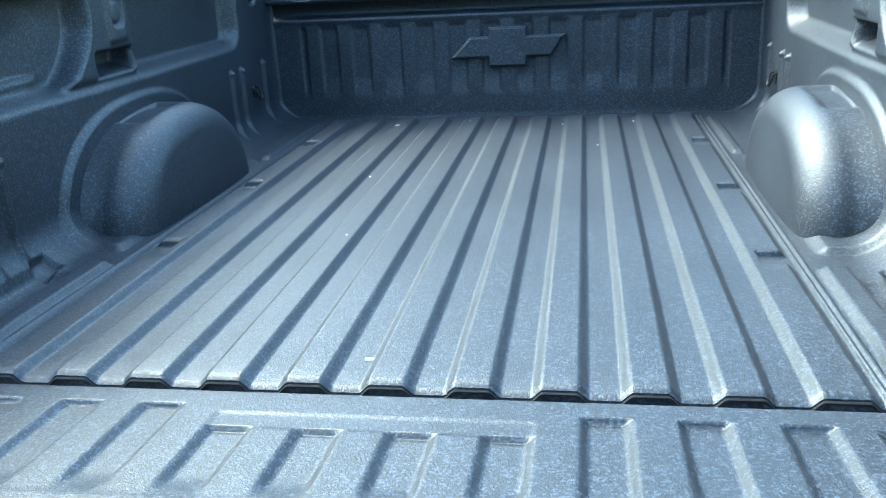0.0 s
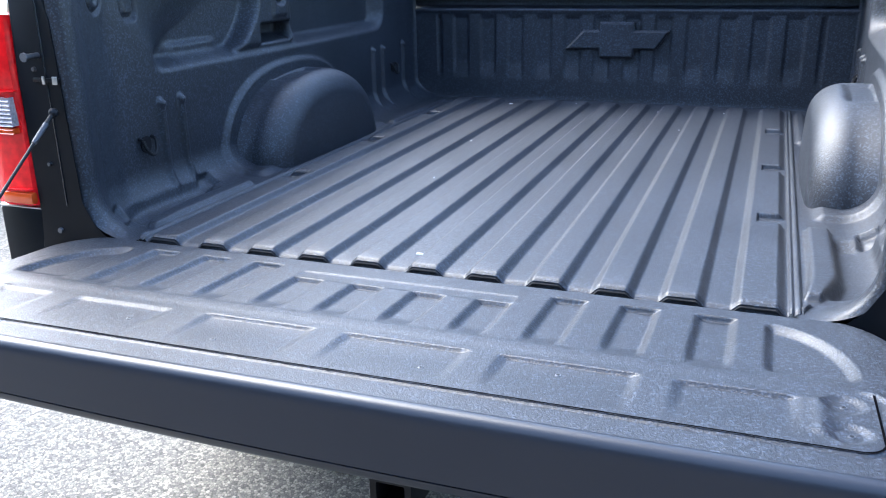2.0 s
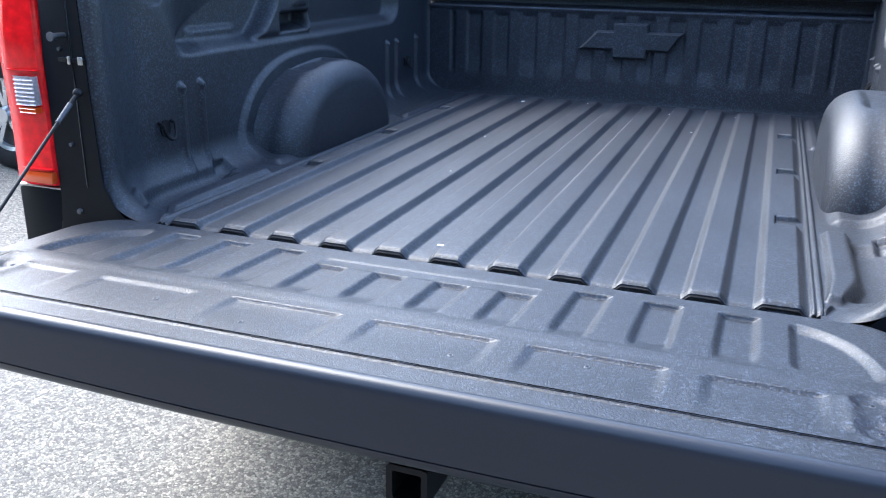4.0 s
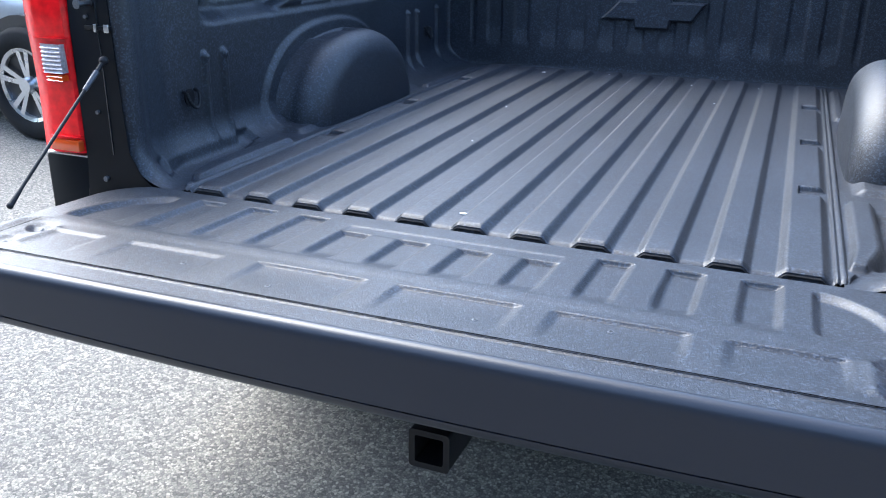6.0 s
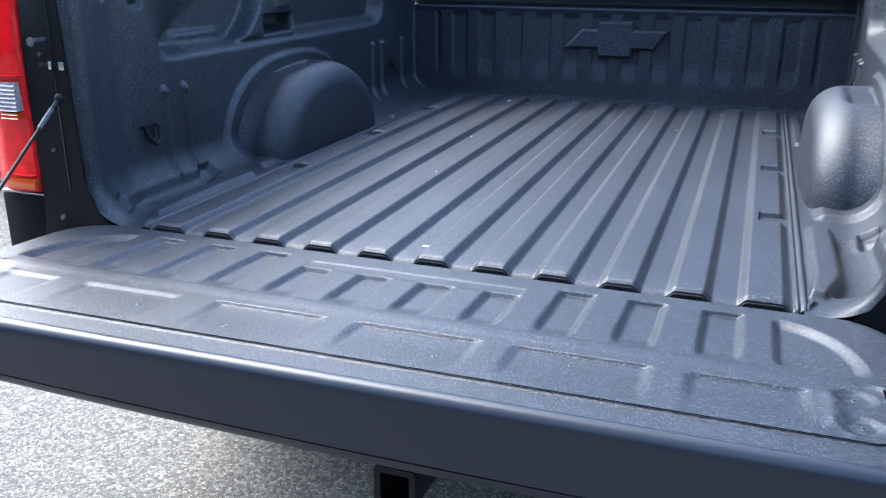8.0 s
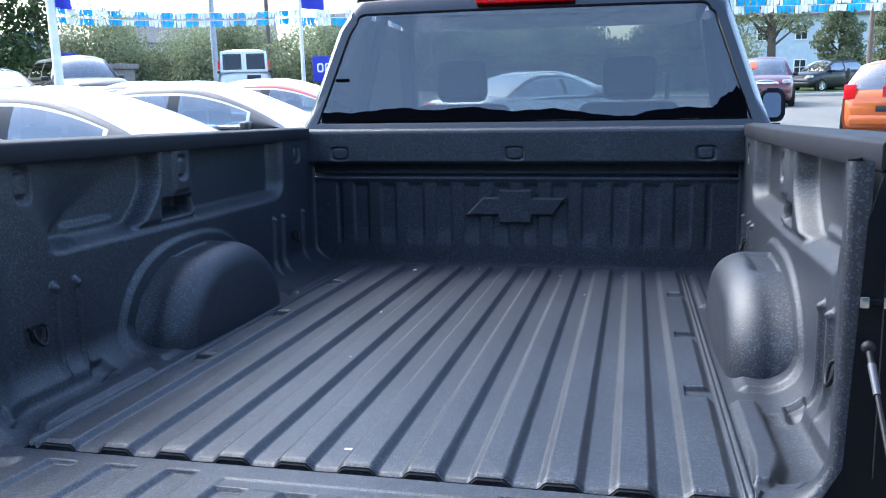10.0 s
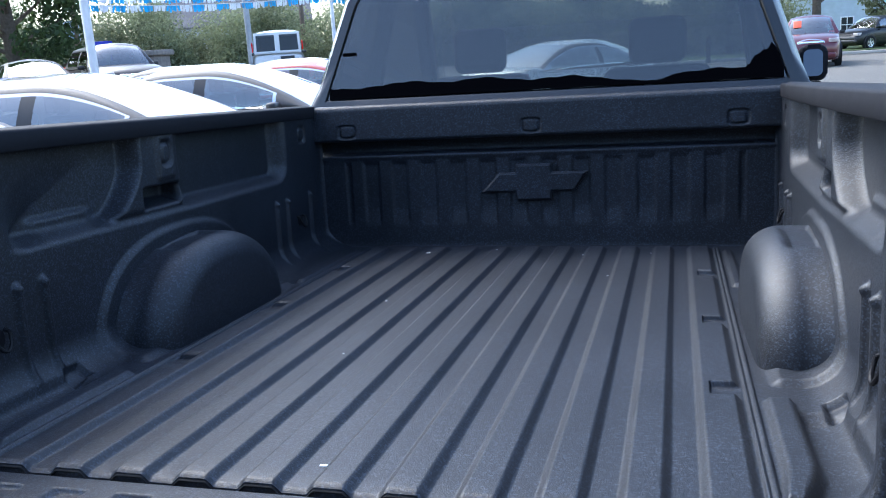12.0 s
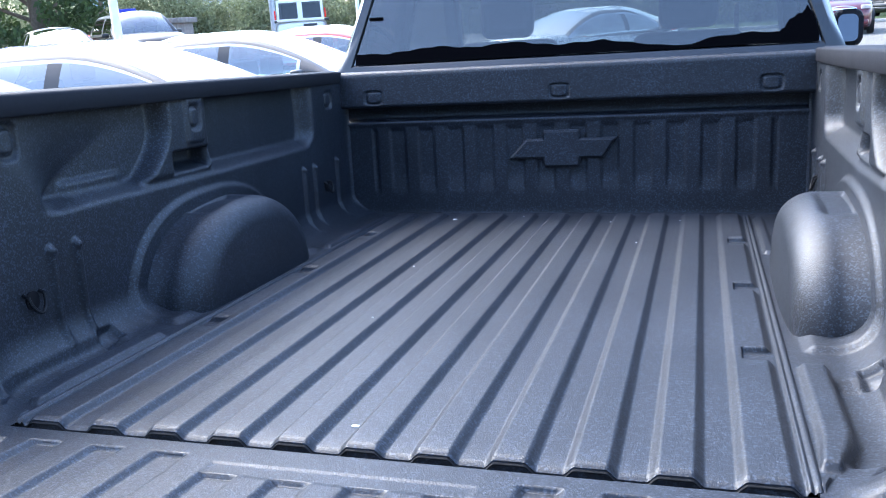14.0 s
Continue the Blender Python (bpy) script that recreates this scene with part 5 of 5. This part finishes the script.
tagged(notice, "pale blue notice board fixed to a wooden pole", "sign")

# masonry pillar and small blue sign at the hedge
BRICK = material("grey_stone_masonry", (0.20, 0.18, 0.165), 0.9, vary=0.3, scale=10, bump=0.4, bump_scale=30)
bm = bmesh.new()
box(bm, -0.5, 0.5, -0.5, 0.5, 0, 1.75, 0.03)
box(bm, -0.62, 0.62, -0.62, 0.62, 1.75, 1.93, 0.03)
pillar = part("gate_pillar", bm, BRICK, None)
pillar.location = (-17.2, 25.7, 0.1)
tagged(pillar, "grey masonry pillar with a flat capstone", "pillar")
bm = bmesh.new()
box(bm, -0.27, 0.27, -0.03, 0.03, 1.98, 2.26, 0.02)
tube(bm, (-0.2, 0, -0.1), (-0.2, 0, 2.0), 0.03, sides=8)
tube(bm, (0.2, 0, -0.1), (0.2, 0, 2.0), 0.03, sides=8)
board = part("street_sign", bm, FLAG_BLUE, None)
board.matrix_world = pose(-17.0, 23.0, 0.1, 0, 0, 37)
tagged(board, "small blue sign board on two posts", "sign")

# ---- far edge of the lot: kerb, grass, bollards, house ----
GRASS = material("mown_grass", (0.07, 0.11, 0.03), 0.9, vary=0.35, scale=3)
CONCRETE = material("pale_concrete", (0.42, 0.40, 0.37), 0.85, vary=0.15, scale=4, bump=0.2, bump_scale=40)
bm = bmesh.new()
box(bm, -80, 80, 41.4, 41.7, 0, 0.14, 0.03)
kerb = part("kerb", bm, CONCRETE, None)
tagged(kerb, "pale concrete kerb along the far lot edge", "kerb", kind="structure")
verge = sheet("verge", np.linspace(-90, 90, 60), np.linspace(41.7, 140, 24), lambda x, y: (x, y, 0.12 + 0.08 * np.sin(x * 0.21) * np.sin(y * 0.17)), GRASS, None)
tagged(verge, "mown grass verge behind the kerb", "grass", kind="structure")
bm = bmesh.new()
tube(bm, (0, 0, 0), (0, 0, 1.12), 0.11, 0.11, 14)
bmesh.ops.create_uvsphere(bm, u_segments=14, v_segments=8, radius=0.11, matrix=Matrix.Translation((0, 0, 1.12)))
bollard = part("bollard", bm, BLACK, None)
bollard.location = (7.1, 40.6, 0)
tagged(bollard, "black steel bollard in front of the kerb", "bollard", group="bollards along the kerb")
for xx in (9.7, 12.3, 4.5, 1.9, -0.7):
    copy_thing(bollard, pose(xx, 40.6, 0))

SIDING = material("grey_blue_siding", (0.46, 0.51, 0.56), 0.7, vary=0.08, scale=3)
ROOFING = material("grey_shingles", (0.10, 0.10, 0.11), 0.9, vary=0.25, scale=6)
FRAME_WHITE = material("white_window_frame", (0.75, 0.75, 0.74), 0.5)


def house(x, y, turn, wide, deep, eaves, ridge, label, columns):
    home = new("house")
    tagged(home, label, "house")
    bm = bmesh.new()
    prism(bm, [(-wide / 2, 0), (wide / 2, 0), (wide / 2, eaves), (-wide / 2, eaves)], "y", 0, deep)
    wall = part("wall", bm, SIDING, home, soft=False)
    n = int(eaves / 0.22)
    for i in range(n):
        bm = bmesh.new()
        prism(bm, [(-0.02, 0.22 * i + 0.01), (-0.035, 0.22 * i), (0.0, 0.22 * i + 0.21)], "x", -wide / 2, wide / 2)
        part("board", bm, SIDING, wall, soft=False)
    bm = bmesh.new()
    prism(bm, [(-0.5, eaves - 0.1), (deep / 2, ridge), (deep + 0.5, eaves - 0.1), (deep + 0.5, eaves + 0.06), (deep / 2, ridge + 0.18), (-0.5, eaves + 0.06)], "x", -wide / 2 - 0.4, wide / 2 + 0.4)
    part("roof", bm, ROOFING, home, soft=False)
    bm = bmesh.new()
    for e in (-1, 1):
        prism(bm, [(0, eaves), (deep, eaves), (deep / 2, ridge)], "x", *sorted((e * wide / 2, e * (wide / 2 - 0.15))))
    part("gable", bm, SIDING, home, soft=False)
    for xx in columns:
        for zz in (1.2, eaves - 1.35):
            bm = bmesh.new()
            box(bm, xx - 0.50, xx + 0.50, -0.09, 0.02, zz - 0.65, zz + 0.65, 0.01)
            win = part("window", bm, FRAME_WHITE, home)
            for a, b in ((-0.42, -0.03), (0.03, 0.42)):
                for c0, c1 in ((-0.57, -0.03), (0.03, 0.57)):
                    bm = bmesh.new()
                    box(bm, xx + a, xx + b, -0.098, -0.088, zz + c0, zz + c1)
                    part("pane", bm, DARK_GLASS, win)
    home.matrix_world = pose(x, y, 0, 0, 0, turn)
    return home


DARK_GLASS = material("dark_window_glass", (0.03, 0.035, 0.04), 0.06, coat=0.5)
house(15.8, 76, -8, 16, 9, 5.4, 8.2, "grey blue house with white windows and grey shingles", (-5, -2, 1.5, 4.5))
house(-20, 75, 15, 14, 9, 4.6, 7.0, "pale grey house half hidden behind trees", (-4.5, -1, 3))
house(-38, 70, 25, 14, 9, 4.6, 7.2, "grey house with a pitched roof behind trees", (-4.5, -1, 3))


# ---- trees ----
def leaf_material(name, lo, hi):
    """Leaves that let part of the light through; each leaf has its own shade."""
    m = bpy.data.materials.new(name)
    m.use_nodes = True
    n, l = m.node_tree.nodes, m.node_tree.links
    b, g, r = n["Principled BSDF"], n.new("ShaderNodeNewGeometry"), n.new("ShaderNodeValToRGB")
    tr, mx = n.new("ShaderNodeBsdfTranslucent"), n.new("ShaderNodeMixShader")
    r.color_ramp.elements[0].color, r.color_ramp.elements[1].color = (*lo, 1), (*hi, 1)
    l.new(g.outputs["Random Per Island"], r.inputs[0]), l.new(r.outputs[0], b.inputs["Base Color"]), l.new(r.outputs[0], tr.inputs[0])
    b.inputs["Roughness"].default_value = 0.6
    mx.inputs[0].default_value = 0.45
    l.new(b.outputs[0], mx.inputs[1]), l.new(tr.outputs[0], mx.inputs[2]), l.new(mx.outputs[0], n["Material Output"].inputs[0])
    return m


# LEAF and LEAF_LIGHT have the distance haze put into their pale, greyish colour
LEAF = leaf_material("hazed_green_leaves", (0.12, 0.145, 0.080), (0.24, 0.265, 0.155))
LEAF_DARK = leaf_material("dark_green_leaves", (0.02, 0.04, 0.012), (0.07, 0.11, 0.035))
LEAF_LIGHT = leaf_material("hazed_light_green_leaves", (0.17, 0.20, 0.11), (0.30, 0.33, 0.19))
BARK = material("grey_brown_bark", (0.11, 0.085, 0.065), 0.9, vary=0.35, scale=12, bump=0.5, bump_scale=25)


def leaves(clumps, per, size, seed):
    """Small leaf cards scattered through the outer part of many clumps."""
    rng = np.random.default_rng(seed)
    verts, faces = [], []
    for cx, cy, cz, rx, ry, rz in clumps:
        d = rng.normal(size=(per, 3))
        d /= np.linalg.norm(d, axis=1)[:, None]
        p = d * rng.uniform(0.55, 1.08, (per, 1)) * (rx, ry, rz) + (cx, cy, cz)
        a = rng.normal(size=(per, 3))
        a /= np.linalg.norm(a, axis=1)[:, None]
        b = np.cross(a, rng.normal(size=(per, 3)))
        b /= np.linalg.norm(b, axis=1)[:, None]
        s = size * rng.uniform(0.6, 1.3, (per, 1))
        k = len(verts)
        quad = np.stack([p - a * s, p - b * s * 0.5, p + a * s, p + b * s * 0.5], 1).reshape(-1, 3)
        verts.extend(quad.tolist())
        faces.extend([(k + 4 * i, k + 4 * i + 1, k + 4 * i + 2, k + 4 * i + 3) for i in range(per)])
    return verts, faces


def tree(x, y, height, spread, mat, seed, label, conical=False, low=0.25, per=560):
    rnd = random.Random(seed)
    t = new("tree")
    tagged(t, label, "tree")
    bm = bmesh.new()
    top = Vector((rnd.uniform(-0.2, 0.2), rnd.uniform(-0.2, 0.2), height * 0.8))
    tube(bm, (0, 0, -0.05), top * 0.45, height * 0.035, height * 0.025, 10)
    tube(bm, top * 0.45, top, height * 0.025, height * 0.006, 8)
    clumps = []
    n = 26
    for i in range(n):
        f = low + (1 - low) * (i + 0.5) / n
        reach = spread * ((1.05 - f) * 1.15 if conical else math.sin(math.pi * min(1, 0.18 + 0.80 * (f - low) / (1 - low))) )
        a = i * 2.4 + rnd.uniform(-0.4, 0.4)
        tip = Vector((math.cos(a) * reach * rnd.uniform(0.45, 0.95), math.sin(a) * reach * rnd.uniform(0.45, 0.95), height * f))
        root = top * min(1, f * 0.85)
        tube(bm, root, tip, height * 0.010, height * 0.003, 6)
        s = spread * rnd.uniform(0.26, 0.46)
        clumps.append((tip.x, tip.y, tip.z, s, s, s * rnd.uniform(0.6, 0.9)))
    part("trunk", bm, BARK, t)
    v, f = leaves(clumps, per, height * 0.008 + 0.05, seed)
    mesh_object("crown", v, f, mat, t, flat=True)
    t.location = (x, y, 0.1)
    return t


tree(7.3, 46.5, 7.6, 2.7, LEAF_LIGHT, 3, "light green young tree with an airy crown", low=0.42, per=200)
tree(11.0, 48.6, 4.9, 1.7, LEAF, 5, "small bushy green tree behind the bollards", low=0.02, conical=True, per=380)
tree(14.6, 50.0, 5.2, 2.1, LEAF, 8, "small green tree before the grey house", low=0.08)
tree(3.2, 48.0, 6.0, 2.6, LEAF, 12, "green tree standing on the verge", low=0.12)
tree(-23.5, 26.5, 9.5, 3.4, LEAF_DARK, 9, "tall dark tree at the lot corner", low=0.06)
tree(-33.0, 31.0, 6.5, 3.2, LEAF_DARK, 15, "dense dark green tree at the lot corner", low=0.08)

# the wooded edge of the lot
rng = random.Random(4)
clumps_a, clumps_b = [], []
for i in range(150):
    f = i / 149
    ang = radians(-50 + 57 * f)
    d = 52 + rng.uniform(-5, 6)
    hgt = 2.7 + 0.8 * math.sin(i * 0.33) + 0.5 * math.sin(i * 1.27) + rng.uniform(-0.4, 0.7)
    cx, cy = d * math.sin(ang), d * math.cos(ang)
    for zz in (0.9, 0.55 * hgt, hgt):
        s = rng.uniform(1.0, 1.7)
        (clumps_a if rng.random() < 0.6 else clumps_b).append((cx + rng.uniform(-1, 1), cy + rng.uniform(-1, 1), zz, s, s, s * 0.8))
for nm, cl, mt, sd in (("woodland", clumps_a, LEAF, 21), ("woodland", clumps_b, LEAF_LIGHT, 22)):
    v, f = leaves(cl, 900, 0.095, sd)
    tagged(mesh_object(nm, v, f, mt, None, flat=True), "mixed green trees and shrubs along the lot edge", "trees", kind="stuff")

# unseen tall trees behind the tailgate, added to darken the surfaces that face rearwards
clumps_c = []
for i in range(110):
    f = i / 109
    ang = radians(110 + 140 * f)
    d = 17 + rng.uniform(-1.5, 2.5)
    hgt = 6.2 + 0.7 * math.sin(i * 0.4) + rng.uniform(-0.5, 0.6)
    for q in range(5):
        s = rng.uniform(1.0, 1.4)
        clumps_c.append((d * math.sin(ang) + rng.uniform(-0.8, 0.8), d * math.cos(ang) + rng.uniform(-0.8, 0.8), 0.8 + (hgt - 0.8) * q / 4, s, s, s * 0.85))
v, f = leaves(clumps_c, 170, 0.24, 23)
tagged(mesh_object("unseen_tree_row", v, f, LEAF_DARK, None, flat=True), "row of tall dark green trees added out of view to block sky light", "trees", kind="stuff")

# bits of litter on the bed floor and one white flake
for i, (xx, yy, s) in enumerate(((-0.044, 0.087, 0.0065), (-0.36, 1.80, 0.007), (0.19, 1.83, 0.004), (0.42, 1.86, 0.003), (-0.22, 0.62, 0.0025), (-0.30, 1.15, 0.003), (0.30, 1.50, 0.003), (-0.12, 1.86, 0.003))):
    z = float(rib_profile(np.array([xx]))[0])
    bm = bmesh.new()
    box(bm, -s, s, -s * 0.55, s * 0.55, 0, 0.0022, 0.0006)
    chip = part("paint_flake", bm, WHITE_CHIP, None)
    chip.matrix_world = RAKE @ pose(xx, yy, z - 0.0004, 0, 0, 37 * i)
    tagged(chip, "tiny white flake of litter lying on bed liner", "litter", group="litter in the bed")
